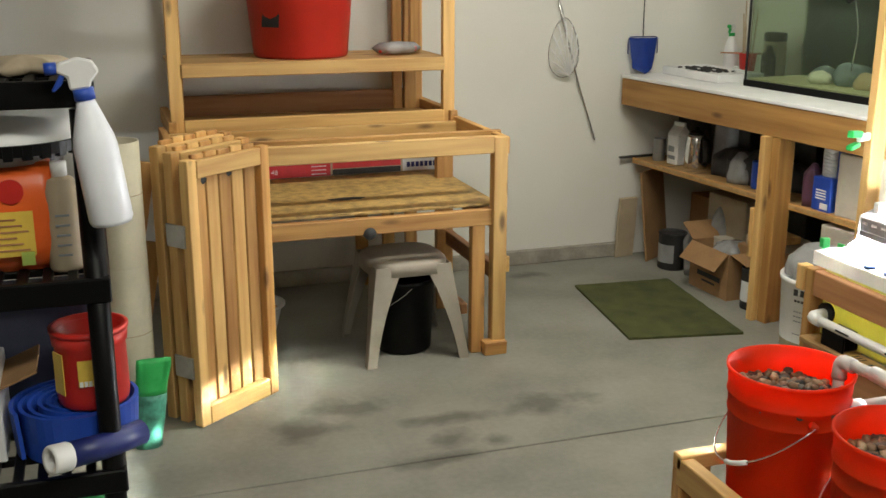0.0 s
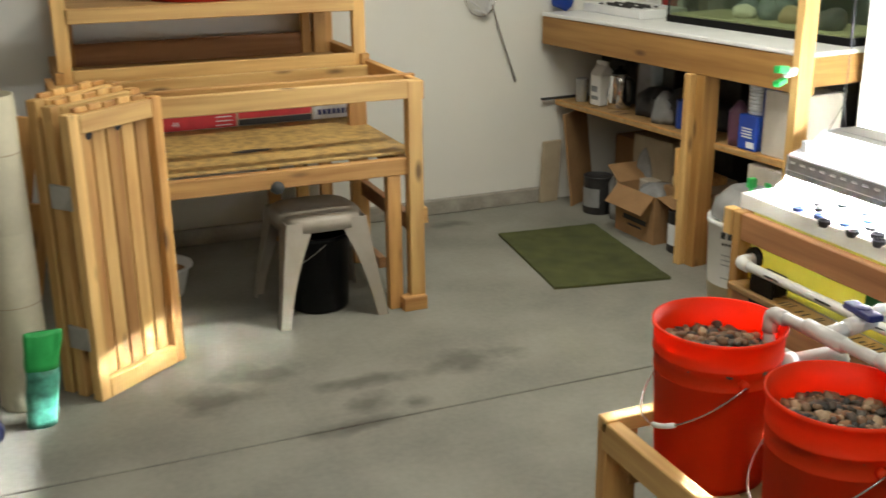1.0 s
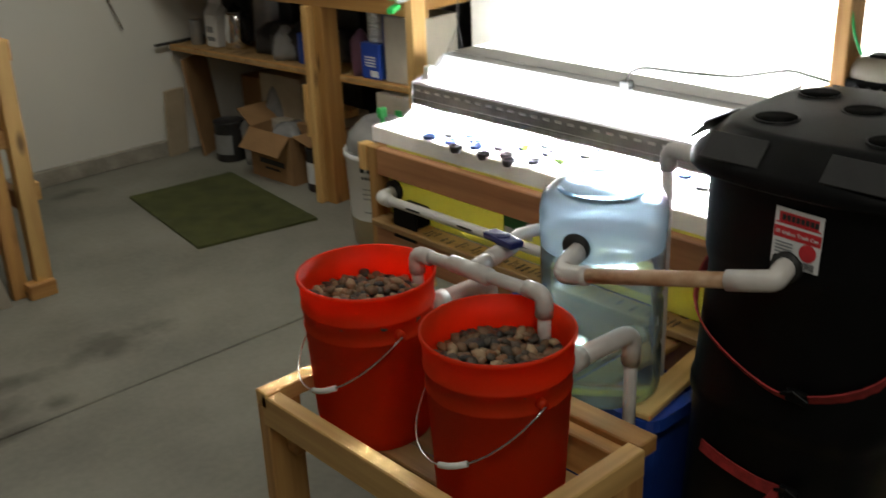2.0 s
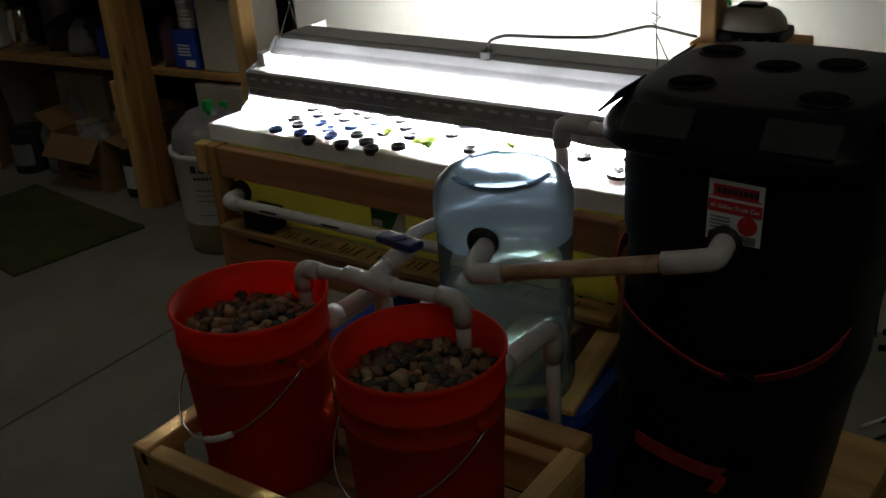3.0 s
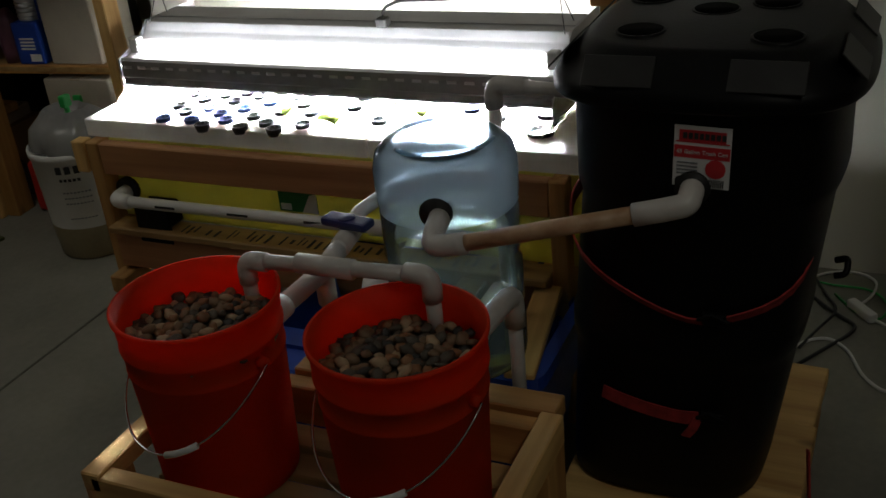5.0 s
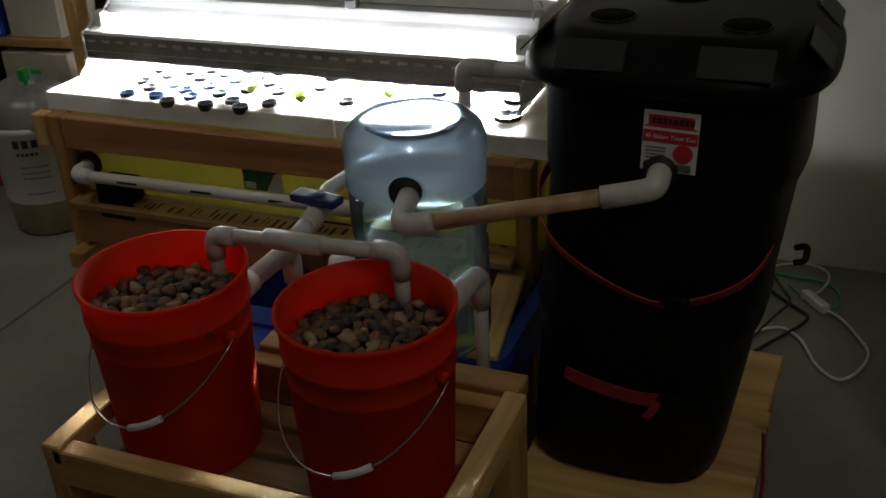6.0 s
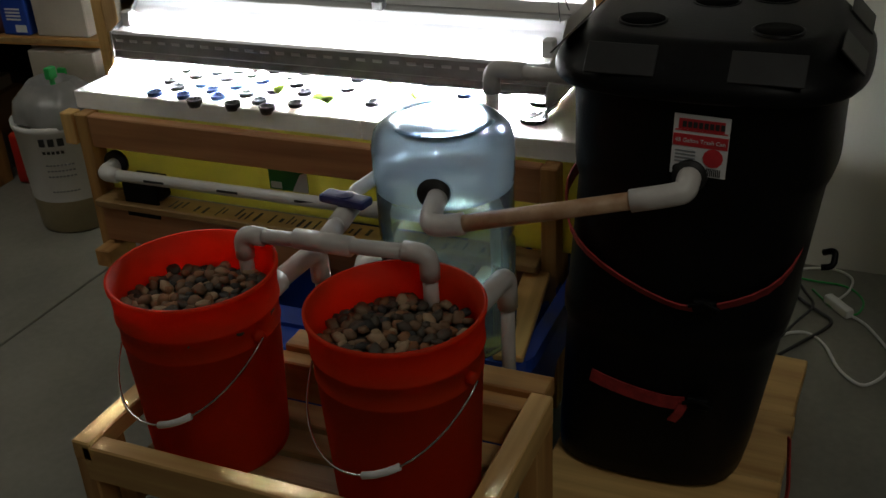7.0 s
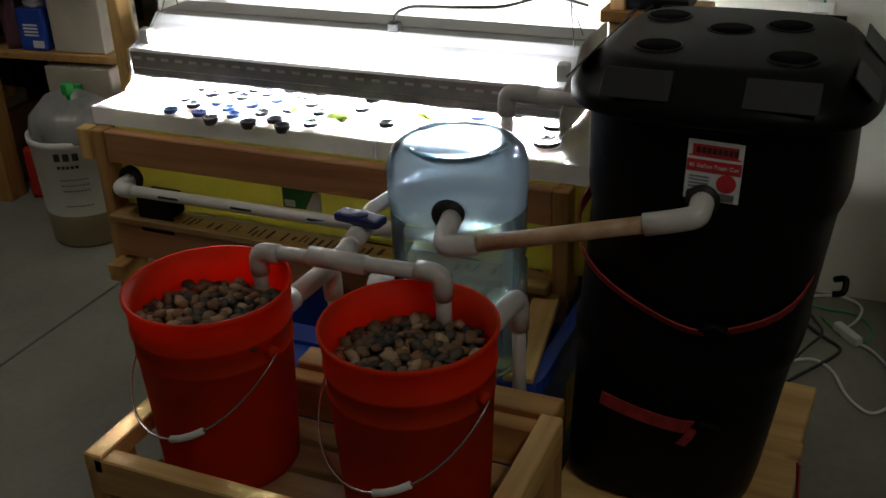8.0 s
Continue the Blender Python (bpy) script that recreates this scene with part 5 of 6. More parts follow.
def aquarium():
    a = thing("aquarium", on_bench(0.245, -0.70, 1.022), "glass fish tank with black trim and greenish water", "aquarium")
    D, L, H = 0.36, 1.10, 0.50
    for nm, bx in (("pane", (0.004, 0.010, -L + 0.006, -0.006)), ("pane", (D - 0.010, D - 0.004, -L + 0.006, -0.006)), ("pane", (0.010, D - 0.010, -0.012, -0.006)), ("pane", (0.010, D - 0.010, -L + 0.006, -L + 0.012))):
        part(nm, box(bx[0], bx[1], bx[2], bx[3], 0.012, H - 0.01, 0), CLEAR_PANE, a)
    for z0, z1 in ((0.0, 0.032), (H - 0.028, H)):
        bm = bmesh.new()
        box(0, 0.014, -L, 0, z0, z1, 0.002, bm)
        box(D - 0.014, D, -L, 0, z0, z1, 0.002, bm)
        box(0.014, D - 0.014, -0.014, 0, z0, z1, 0.002, bm)
        box(0.014, D - 0.014, -L, -L + 0.014, z0, z1, 0.002, bm)
        part("trim", bm, BLACK, a, "black plastic trim")
    for y in (-0.008, -L + 0.008):
        part("corner_seal", box(0.002, 0.012, y - 0.005, y + 0.005, 0.03, H - 0.03, 0.001), BLACK_RUBBER, a)
    part("water", box(0.013, D - 0.013, -L + 0.015, -0.015, 0.034, H - 0.05, 0), TANK_WATER, a, "cloudy green water")
    part("backing", box(D + 0.001, D + 0.006, -L, 0, 0.01, H, 0), BACKING, a, "pale green backing sheet")
    part("gravel", box(0.014, D - 0.014, -L + 0.016, -0.016, 0.012, 0.040, 0.004), TANK_SAND, a, "pale sand")
    for x, y, r, mat in ((0.15, -0.36, 0.055, PALE_STONE), (0.22, -0.48, 0.085, SLATE), (0.18, -0.62, 0.06, PEBBLE[2]), (0.12, -0.88, 0.07, DARKGOODS), (0.24, -0.28, 0.06, SLATE)):
        bm = bmesh.new()
        bmesh.ops.create_icosphere(bm, subdivisions=3, radius=r)
        for v in bm.verts:
            v.co *= 1 + 0.3 * noise.noise(v.co * 14 + Vector((x * 50, y * 50, 0)))
            v.co.z *= 0.75
        part("rock", bm, mat, a, "", pose(x, y, 0.04 + r * 0.45), True)
    rod("heater_tube", a, [(0.06, -0.80, 0.10), (0.06, -0.80, 0.50)], 0.010, BLACK, "", 10)
    part("suction_disc", lathe([(0, 0), (0.022, 0), (0.018, 0.012), (0, 0.014)], 20), BLACK_RUBBER, a, "", pose(0.02, -0.62, 0.435, 0, 90, 0), True)
    part("hood", box(0.05, D - 0.03, -0.95, -0.35, H + 0.002, H + 0.045, 0.006), ENAMEL, a, "grey tank hood")
    part("hood_lamp", sweep([(0.18, -0.90, H - 0.012), (0.18, -0.40, H - 0.012)], 0.009, 12), TANK_LAMP, a, "lit tank lamp tube", None, True)
    rod("air_line", a, [(0.03, -0.63, 0.48), (0.05, -0.66, 0.30), (0.09, -0.60, 0.12)], 0.003, FILM, "", 8, 0.05)
    return a


CLEAR_PANE = clear("tank_glass", (0.94, 0.97, 0.95), 0.02)
TANK_WATER = clear("green_water", (0.86, 0.92, 0.82), 0.10)
BACKING = material("green_backing", (0.46, 0.52, 0.38), 0.7, vary=0.08, scale=3, bump=0.02)
TANK_SAND = material("tank_sand", (0.48, 0.44, 0.26), 0.9, vary=0.2, scale=60, bump=0.3, fine=200)
PALE_STONE = material("pale_stone", (0.62, 0.58, 0.46), 0.7, vary=0.12, scale=20, bump=0.2)
SLATE = material("slate_stone", (0.16, 0.19, 0.20), 0.7, vary=0.2, scale=20, bump=0.2)
TANK_LAMP = glow("tank_lamp", (0.95, 1.0, 0.88), 14)
aquarium()


def seed_tray():
    t_ = thing("seed_tray", on_bench(0.335, -0.34, 1.0225, -4), "white plastic tray holding dark seed plugs", "tray")
    bm = bmesh.new()
    box(-0.135, 0.135, -0.25, 0.25, 0.0, 0.010, 0.002, bm)
    for x0, x1, y0, y1 in ((-0.14, -0.125, -0.255, 0.255), (0.125, 0.14, -0.255, 0.255), (-0.125, 0.125, -0.255, -0.24), (-0.125, 0.125, 0.24, 0.255)):
        box(x0, x1, y0, y1, 0.0, 0.042, 0.003, bm)
    part("shell", bm, WHITE, t_)
    insert = part("insert", box(-0.124, 0.124, -0.239, 0.239, 0.011, 0.034, 0.002), WHITE, t_, "white foam insert")
    for i in range(4):
        for j in range(9):
            if (i * 3 + j * 5) % 7:
                part("plug", lathe([(0, 0.034), (0.012, 0.036), (0.014, 0.038), (0.010, 0.042), (0, 0.044)], 12, wobble=0.3), DARKGOODS, insert, "", pose(-0.07 + i * 0.045, -0.10 + j * 0.037, 0))
    rod("strap_handle", t_, [(0.02, -0.17, 0.035), (0.02, -0.19, 0.06), (0.06, -0.14, 0.07), (0.09, -0.05, 0.05)], 0.004, WHITE, "", 8, 0.03)
    return t_


seed_tray()


def spray_bottle(name, m, h, r, head_mat, body_mat, label, neck_mat):
    s_ = thing(name, m, label, "spray bottle", "spray bottles")
    part("bottle", lathe([(0, 0), (r * 0.9, 0), (r, 0.008), (r * 0.98, h * 0.50), (r * 0.90, h * 0.56), (r * 0.50, h * 0.74), (r * 0.36, h * 0.80), (0, h * 0.80)], 36), body_mat, s_, "", None, True)
    part("collar", lathe([(0, h * 0.79), (r * 0.46, h * 0.79), (r * 0.46, h * 0.86), (0, h * 0.86)], 24), neck_mat, s_, "", None, True)
    head = part("trigger_head", prism([(-0.02, h * 0.86), (0.012, h * 0.86), (0.016, h * 0.90), (0.030, h * 0.95), (0.022, h * 1.02), (0.0, h * 1.05), (-0.03, h * 1.03), (-0.036, h * 0.98), (-0.02, h * 0.94)], -0.011, 0.011, 0.003), WHITE, s_)
    part("nozzle", sweep([(-0.033, 0, h * 1.0), (-0.052, 0, h * 1.005)], 0.010, 14), head_mat, head, "", None, True)
    part("trigger", prism([(-0.030, h * 0.97), (-0.022, h * 0.96), (-0.030, h * 0.90), (-0.044, h * 0.86), (-0.048, h * 0.87), (-0.038, h * 0.92)], -0.007, 0.007, 0.002), head_mat, head)
    return s_


spray_bottle("spray_bottle", on_bench(0.58, -0.18, 1.0225, 30), 0.25, 0.037, GREEN, WHITE, "white spray bottle with a green trigger on the bench", GREEN)
cp = thing("red_cup", on_bench(0.60, -0.30, 1.0225), "red plastic cup holding bamboo sticks", "cup")
part("cup", lathe([(0, 0), (0.036, 0), (0.048, 0.11), (0.050, 0.115), (0.046, 0.115), (0.034, 0.006), (0, 0.006)], 28), RED, cp, "", None, True)
rnd = random.Random(11)
for k in range(9):
    a, q = rnd.uniform(0, 6.28), rnd.uniform(0.2, 0.9)
    rod("bamboo_stick", cp, [(0.02 * math.cos(a), 0.02 * math.sin(a), 0.012), (0.05 * q * math.cos(a), 0.05 * q * math.sin(a), rnd.uniform(0.24, 0.40))], rnd.uniform(0.003, 0.006), PALE_CARD, "", 8)
rod("cross_stick", cp, [(-0.12, 0.08, 0.115), (0.06, -0.04, 0.112)], 0.004, RED_PINE, "", 8)
jr = thing("glass_jar", on_bench(0.63, -0.47, 1.0225), "brown-filled jar with a black lid", "jar")
part("body", lathe([(0, 0), (0.055, 0), (0.06, 0.01), (0.06, 0.16), (0.05, 0.19), (0, 0.19)], 32), PALE_CARD, jr, "", None, True)
part("lid", lathe([(0, 0.19), (0.058, 0.19), (0.060, 0.195), (0.060, 0.225), (0.05, 0.232), (0, 0.232)], 32), BLACK, jr, "black screw lid", None, True)
jb = thing("dark_bottle", on_bench(0.55, -0.52, 1.0225), "dark brown bottle on the bench", "bottle")
part("body", lathe([(0, 0), (0.035, 0), (0.037, 0.01), (0.037, 0.12), (0.015, 0.15), (0.015, 0.17), (0, 0.17)], 24), DARKGOODS, jb, "", None, True)


def blue_net():
    n = thing("blue_dip_net", pose(2.465, 6.17, 1.03), "blue mesh dip net with a thin handle against the wall", "net")
    bm = bmesh.new()
    rows = []
    for j in range(9):
        t_ = j / 8
        rows.append([bm.verts.new(((-0.085 + 0.17 * i / 10) * (1 - 0.28 * t_), -0.018 * math.sin(math.pi * i / 10) * (1 + t_) + 0.012 * noise.noise((i * 0.7, j * 0.6, 3)), 0.185 - 0.19 * t_ + 0.03 * t_ * abs(i - 5) / 5)) for i in range(11)])
    for a, b in zip(rows, rows[1:]):
        for i in range(10):
            bm.faces.new((a[i], a[i + 1], b[i + 1], b[i]))
    bmesh.ops.solidify(bm, geom=bm.faces[:], thickness=0.004)
    part("bag", bm, BLUE, n, "blue mesh bag", None, True)
    rod("frame", n, [(-0.088, 0.005, 0.10), (-0.088, 0.005, 0.19), (0.088, 0.005, 0.19), (0.088, 0.005, 0.10)], 0.003, DARK_BLUE, "", 8, 0.02)
    rod("handle", n, [(0, 0.008, 0.19), (0.004, 0.02, 0.62)], 0.0028, CABLE, "", 8)
    return n


blue_net()


# ---- goods under the bench ----
def carton(name, m, sx, sy, sz, mat, label, category="carton", group=""):
    c = thing(name, m, label, category, group)
    part("body", box(-sx / 2, sx / 2, -sy / 2, sy / 2, 0, sz, 0.004), mat, c)
    part("seam_tape", box(-sx / 2 - 0.0015, sx / 2 + 0.0015, -0.02, 0.02, sz - 0.004, sz + 0.001, 0), PALE_CARD, c)
    return c


def tin(name, m, r, h, mat, label, label_mat=None, category="tin"):
    c = thing(name, m, label, category)
    part("body", lathe([(0, 0), (r * 0.96, 0), (r, 0.004), (r, h - 0.01), (r * 1.02, h - 0.006), (r * 1.02, h), (r * 0.93, h), (r * 0.92, h - 0.006), (0, h - 0.006)], 32), mat, c, "", None, True)
    if label_mat:
        bm = bmesh.new()
        rows = [[bm.verts.new(((r + 0.001) * math.cos(a), (r + 0.001) * math.sin(a), z)) for a in [math.radians(150 + 9 * i) for i in range(11)]] for z in (h * 0.2, h * 0.7)]
        for i in range(10):
            bm.faces.new((rows[0][i], rows[0][i + 1], rows[1][i + 1], rows[1][i]))
        part("label", bm, label_mat, c, "paper label")
    return c


lbd = thing("leaning_board", on_bench(0.045, -0.035, 0, 3), "pale board leaning against the wall", "board", "leaning boards")
part("panel", box(-0.06, 0.06, -0.01, 0.01, 0, 0.345, 0.003), PALE_CARD, lbd, "", pose(0, 0, 0, 4, 0, 0))
lb2 = thing("leaning_board", on_bench(0.20, -0.13, 0, 0), "brown hardboard sheet leaning under the bench", "board", "leaning boards")
part("panel", box(-0.12, 0.14, -0.006, 0.006, 0, 0.50, 0.002), CARD, lb2, "", pose(0, 0, 0, -7, 0, 28))
tin("grey_tin", on_bench(0.16, -0.33, 0), 0.075, 0.20, DARKGOODS, "dark grey metal tin on the floor", GALV)
tin("dark_tin", on_bench(0.27, -0.42, 0), 0.07, 0.19, DARKGOODS, "dark paint tin on the floor")


def open_box():
    c = thing("cardboard_box", on_bench(0.175, -0.78, 0, -3), "open brown cardboard box filled with plastic bags", "box")
    sx, sy, h, th = 0.24, 0.32, 0.235, 0.004
    bm = bmesh.new()
    box(-sx / 2, sx / 2, -sy / 2, sy / 2, 0, th, 0, bm)
    box(-sx / 2, -sx / 2 + th, -sy / 2, sy / 2, th, h, 0, bm)
    box(sx / 2 - th, sx / 2, -sy / 2, sy / 2, th, h, 0, bm)
    box(-sx / 2 + th, sx / 2 - th, -sy / 2, -sy / 2 + th, th, h, 0, bm)
    box(-sx / 2 + th, sx / 2 - th, sy / 2 - th, sy / 2, th, h, 0, bm)
    part("body", bm, CARD, c)
    part("flap", box(-0.11, 0, -sy / 2 + 0.01, sy / 2 - 0.01, -0.002, 0.002, 0), CARD, c, "", pose(-sx / 2, 0, h, 0, -48, 0))
    part("flap", box(0, 0.11, -sy / 2 + 0.01, sy / 2 - 0.01, -0.002, 0.002, 0), CARD, c, "", pose(sx / 2, 0, h, 0, -55, 0))
    part("flap", box(-sx / 2 + 0.01, sx / 2 - 0.01, -0.13, 0, -0.002, 0.002, 0), CARD, c, "", pose(0, -sy / 2, h, 12, 0, 0))
    part("flap", box(-sx / 2 + 0.01, sx / 2 - 0.01, 0, 0.12, -0.002, 0.002, 0), CARD, c, "", pose(0, sy / 2, h, 35, 0, 0))
    part("print_bars", bars([(-0.09, 0.10, 0.075, 0.10), (-0.05, 0.06, 0.05, 0.06)]), INK, c, "", pose(-sx / 2 - 0.0015, 0, 0, 0, 0, -90))
    part("bag_filling", lathe([(0, 0.0), (0.09, 0.0), (0.10, 0.03), (0.06, 0.06), (0, 0.075)], 20, wobble=0.9), FILM, c, "crumpled clear bags", pose(0, 0, h - 0.05), True)
    return c


open_box()
tin("black_canister", on_bench(0.105, -1.06, 0), 0.062, 0.20, DARKGOODS, "black canister with a white label on the floor", PAPER, "canister")
carton("white_carton", on_bench(0.40, -0.62, 0.0), 0.26, 0.30, 0.44, PALE_CARD, "tall off-white carton under the bench")
carton("flat_carton", on_bench(0.30, -0.98, 0.26), 0.20, 0.24, 0.05, PALE_CARD, "flat pale carton on a stack")
carton("brown_carton", on_bench(0.30, -0.98, 0.0), 0.24, 0.30, 0.26, CARD, "closed brown carton under the bench")
ofc = thing("wood_offcut", on_bench(0.29, -0.98, 0.331), "pine offcut lying on cartons", "offcut")
lumber("board", ofc, (-0.03, -0.15, 0), (0.01, 0.16, 0.0), 0.08, 0.036, PINE)
for k, (x, y, z, s) in enumerate(((0.22, -0.50, 0.26, 0.09), (0.30, -0.56, 0.38, 0.07))):
    bg = thing("plastic_bag", on_bench(x, y, 0.0 if k == 0 else 0.0), "crumpled clear plastic bag of parts", "bag", "bags")
    part("film", lathe([(0, 0.0), (s * 0.9, 0.0), (s, 0.05), (s * 0.95, z * 0.7), (s * 0.5, z), (0, z)], 24, wobble=0.35), FILM, bg, "", None, True)
# shelf goods
jg = thing("milk_jug", on_bench(0.20, -0.28, 0.561), "white carton jug with a gabled top on the shelf", "jug")
part("body", box(-0.045, 0.045, -0.045, 0.045, 0, 0.16, 0.006), WHITE, jg)
part("gable", prism([(-0.045, 0.16), (0.045, 0.16), (0.006, 0.205), (0.006, 0.225), (-0.006, 0.225), (-0.006, 0.205)], -0.045, 0.045), WHITE, jg)
part("print", bars([(-0.03, 0.03, 0.03, 0.05), (-0.03, 0.02, 0.07, 0.10)]), GREY_INK, jg, "", pose(-0.0465, 0, 0, 0, 0, -90))
kt = thing("steel_kettle", on_bench(0.22, -0.40, 0.561), "shiny steel kettle with a black handle on the shelf", "kettle")
part("body", lathe([(0, 0), (0.062, 0), (0.066, 0.01), (0.052, 0.16), (0.045, 0.175), (0, 0.18)], 36), CHROME, kt, "", None, True)
part("lid", lathe([(0, 0.178), (0.044, 0.176), (0.030, 0.195), (0.012, 0.20), (0.012, 0.215), (0, 0.217)], 28), BLACK, kt, "", None, True)
rod("handle", kt, [(0.0, -0.05, 0.16), (0.0, -0.11, 0.155), (0.0, -0.105, 0.04), (0.0, -0.062, 0.03)], 0.010, BLACK, "", 10, 0.03)
for k, (x, y, sx, sz) in enumerate(((0.30, -0.62, 0.12, 0.13), (0.28, -0.86, 0.12, 0.16), (0.32, -1.03, 0.10, 0.12), (0.42, -0.24, 0.13, 0.26), (0.50, -0.55, 0.14, 0.30))):
    bg = thing("dark_bag", on_bench(x, y, 0.561), "crumpled black bag on the shelf", "bag", "dark bags")
    part("film", lathe([(0, 0.0), (sx * 0.95, 0.0), (sx, 0.03), (sx * 0.8, sz * 0.7), (sx * 0.35, sz), (0, sz)], 28, wobble=0.45), DARKGOODS, bg, "", None, True)
pb = thing("white_package", on_bench(0.34, -0.50, 0.561 + 0.0), "pale plastic package on the shelf", "package")
part("film", lathe([(0, 0), (0.07, 0), (0.08, 0.03), (0.06, 0.28), (0.02, 0.33), (0, 0.33)], 24, wobble=0.3), FILM, pb, "", None, True)
pk = thing("purple_bag", on_bench(0.15, -1.335, 0.561), "dull purple plastic bag on the shelf", "bag")
part("film", lathe([(0, 0.0), (0.045, 0.0), (0.05, 0.04), (0.04, 0.14), (0.01, 0.19), (0, 0.19)], 20, wobble=0.4), material("purple_film", (0.14, 0.06, 0.10), 0.4, vary=0.2), pk, "", None, True)
bt = thing("blue_tub_pack", on_bench(0.15, -1.44, 0.561), "blue printed tub on the shelf", "tub")
part("body", box(-0.055, 0.055, -0.055, 0.055, 0, 0.150, 0.008, seg=2), BLUE, bt)
part("label_bars", bars([(-0.03, 0.03, 0.09 - 0.012 * k, 0.096 - 0.012 * k) for k in range(4)]), PAPER, bt, "", pose(-0.0565, 0, 0, 0, 0, -90))
part("bar_code", bars([(0.0, 0.045, 0.012, 0.038)]), PAPER, bt, "", pose(-0.0565, 0, 0, 0, 0, -90))
pr = thing("cup_stack", on_bench(0.16, -1.44, 0.712), "stack of white cups in a blue printed sleeve", "cups")
for i in range(12):
    part("cup", lathe([(0.040, 0.002), (0.048, 0.0), (0.051, 0.012), (0.053, 0.0145), (0.049, 0.0150), (0.042, 0.004)], 28), WHITE, pr, "", pose(0, 0, 0.0155 * i), True)
part("sleeve", box(-0.045, 0.055, -0.15, -0.055, 0.0, 0.15, 0.004), BLUE, pr, "blue carton")
carton("cream_carton", on_bench(0.21, -1.625, 0.561), 0.22, 0.21, 0.27, PALE_WHITE, "large cream carton on the shelf")
carton("low_white_carton", on_bench(0.20, -1.60, 0.31), 0.22, 0.27, 0.20, PALE_WHITE, "white carton on stacked goods under the shelf")
carton("lower_carton", on_bench(0.22, -1.60, 0.0), 0.24, 0.30, 0.309, CARD, "brown carton on the floor under the shelf")
carton("grey_carton", on_bench(0.40, -1.45, 0.0), 0.24, 0.26, 0.40, CARD, "dim brown carton under the shelf")
rj = thing("red_jug", on_bench(0.11, -1.39, 0), "red plastic fuel jug on the floor", "jug")
part("body", box(-0.06, 0.06, -0.075, 0.075, 0, 0.20, 0.02, seg=3), RED, rj, "", None, True)
part("neck", lathe([(0, 0.19), (0.025, 0.19), (0.022, 0.235), (0, 0.235)], 20), RED, rj, "", pose(0, 0.03, 0), True)
rod("grip", rj, [(0, -0.06, 0.195), (0, -0.055, 0.235), (0, 0.0, 0.235), (0, 0.005, 0.195)], 0.010, RED, "", 10, 0.02)
gc = thing("clamp", on_bench(0.085, -1.60, 0.42, 0), "small green spring clamp on a carton", "clamp")
part("body", box(-0.012, 0.004, -0.016, 0.016, -0.03, 0.035, 0.005, seg=2), GREEN, gc)


def white_pail():
    p = thing("white_pail", pose(2.375, 4.46, 0), "white pail with black print, half full, bagged in film", "pail")
    part("shell", lathe([(0, 0), (0.125, 0), (0.132, 0.01), (0.140, 0.12)], 40), material("brown_translucent", (0.36, 0.30, 0.18), 0.4, vary=0.1), p, "brownish lower part", None, True)
    part("wall", lathe([(0.140, 0.12), (0.150, 0.36), (0.156, 0.365), (0.156, 0.385), (0.148, 0.385), (0.138, 0.12)], 40), WHITE, p, "", None, True)
    part("liner_bag", lathe([(0.152, 0.375), (0.158, 0.40), (0.13, 0.45), (0.07, 0.50), (0.05, 0.47), (0.0, 0.44)], 32, wobble=0.35), FILM, p, "clear film bag", None, True)
    for z, n, w, h in ((0.335, 3, 0.020, 0.026), (0.300, 5, 0.010, 0.010), (0.255, 8, 0.008, 0.005), (0.235, 8, 0.008, 0.005), (0.215, 8, 0.008, 0.005), (0.16, 8, 0.008, 0.005)):
        for k in range(n):
            a = math.radians(196) + k * (w * 1.5) / 0.15
            rr = 0.1405 + (z - 0.12) * 0.0417 + 0.001
            part("print_bar", box(-0.0005, 0.0005, -w / 2, w / 2, -h / 2, h / 2, 0), INK if n < 8 else GREY_INK, p, "", Matrix.Translation((rr * math.cos(a), rr * math.sin(a), z)) @ Matrix.Rotation(a, 4, "Z"))
    return p


white_pail()
gs = thing("green_sprayer", pose(2.38, 4.46, 0.40), "green spray trigger sticking out of the pail", "sprayer")
part("head", box(-0.018, 0.018, -0.012, 0.012, 0.10, 0.14, 0.006, seg=2), GREEN, gs)
rod("tube", gs, [(0, 0, -0.2), (0, 0, 0.11)], 0.009, GREEN, "", 10)


# ---- black shelf unit ----
def shelf_unit():
    s_ = thing("shelf_unit", pose(-0.365, 2.93, 0), "black plastic shelf unit crowded with garden goods", "shelf unit")
    W, D = 0.86, 0.42
    for z in (0.02, 0.347, 0.666, 1.033, 1.375):
        bm = bmesh.new()
        box(-W, 0, -0.004, 0.014, z, z + 0.045, 0.003, bm)
        box(-W, 0, D - 0.014, D + 0.004, z, z + 0.045, 0.003, bm)
        box(-0.016, 0.0, 0.014, D - 0.014, z, z + 0.045, 0.003, bm)
        box(-W, -W + 0.016, 0.014, D - 0.014, z, z + 0.045, 0.003, bm)
        shelf = part("shelf", bm, BLACK, s_)
        for k in range(20):
            part("slat", box(-0.030 - k * 0.042, -0.012 - k * 0.042, 0.012, D - 0.012, z + 0.030, z + 0.043, 0.002), BLACK, shelf)
        for y in (0.12, 0.24):
            part("rib", box(-W + 0.01, -0.01, y, y + 0.014, z + 0.022, z + 0.038, 0.001), BLACK, shelf)
    for x in (-0.024, -W + 0.024):
        for y in (0.020, D - 0.020):
            part("post", lathe([(0, 0), (0.020, 0), (0.020, 1.37), (0, 1.37)], 16), BLACK, s_, "", pose(x, y, 0), True)
    return s_


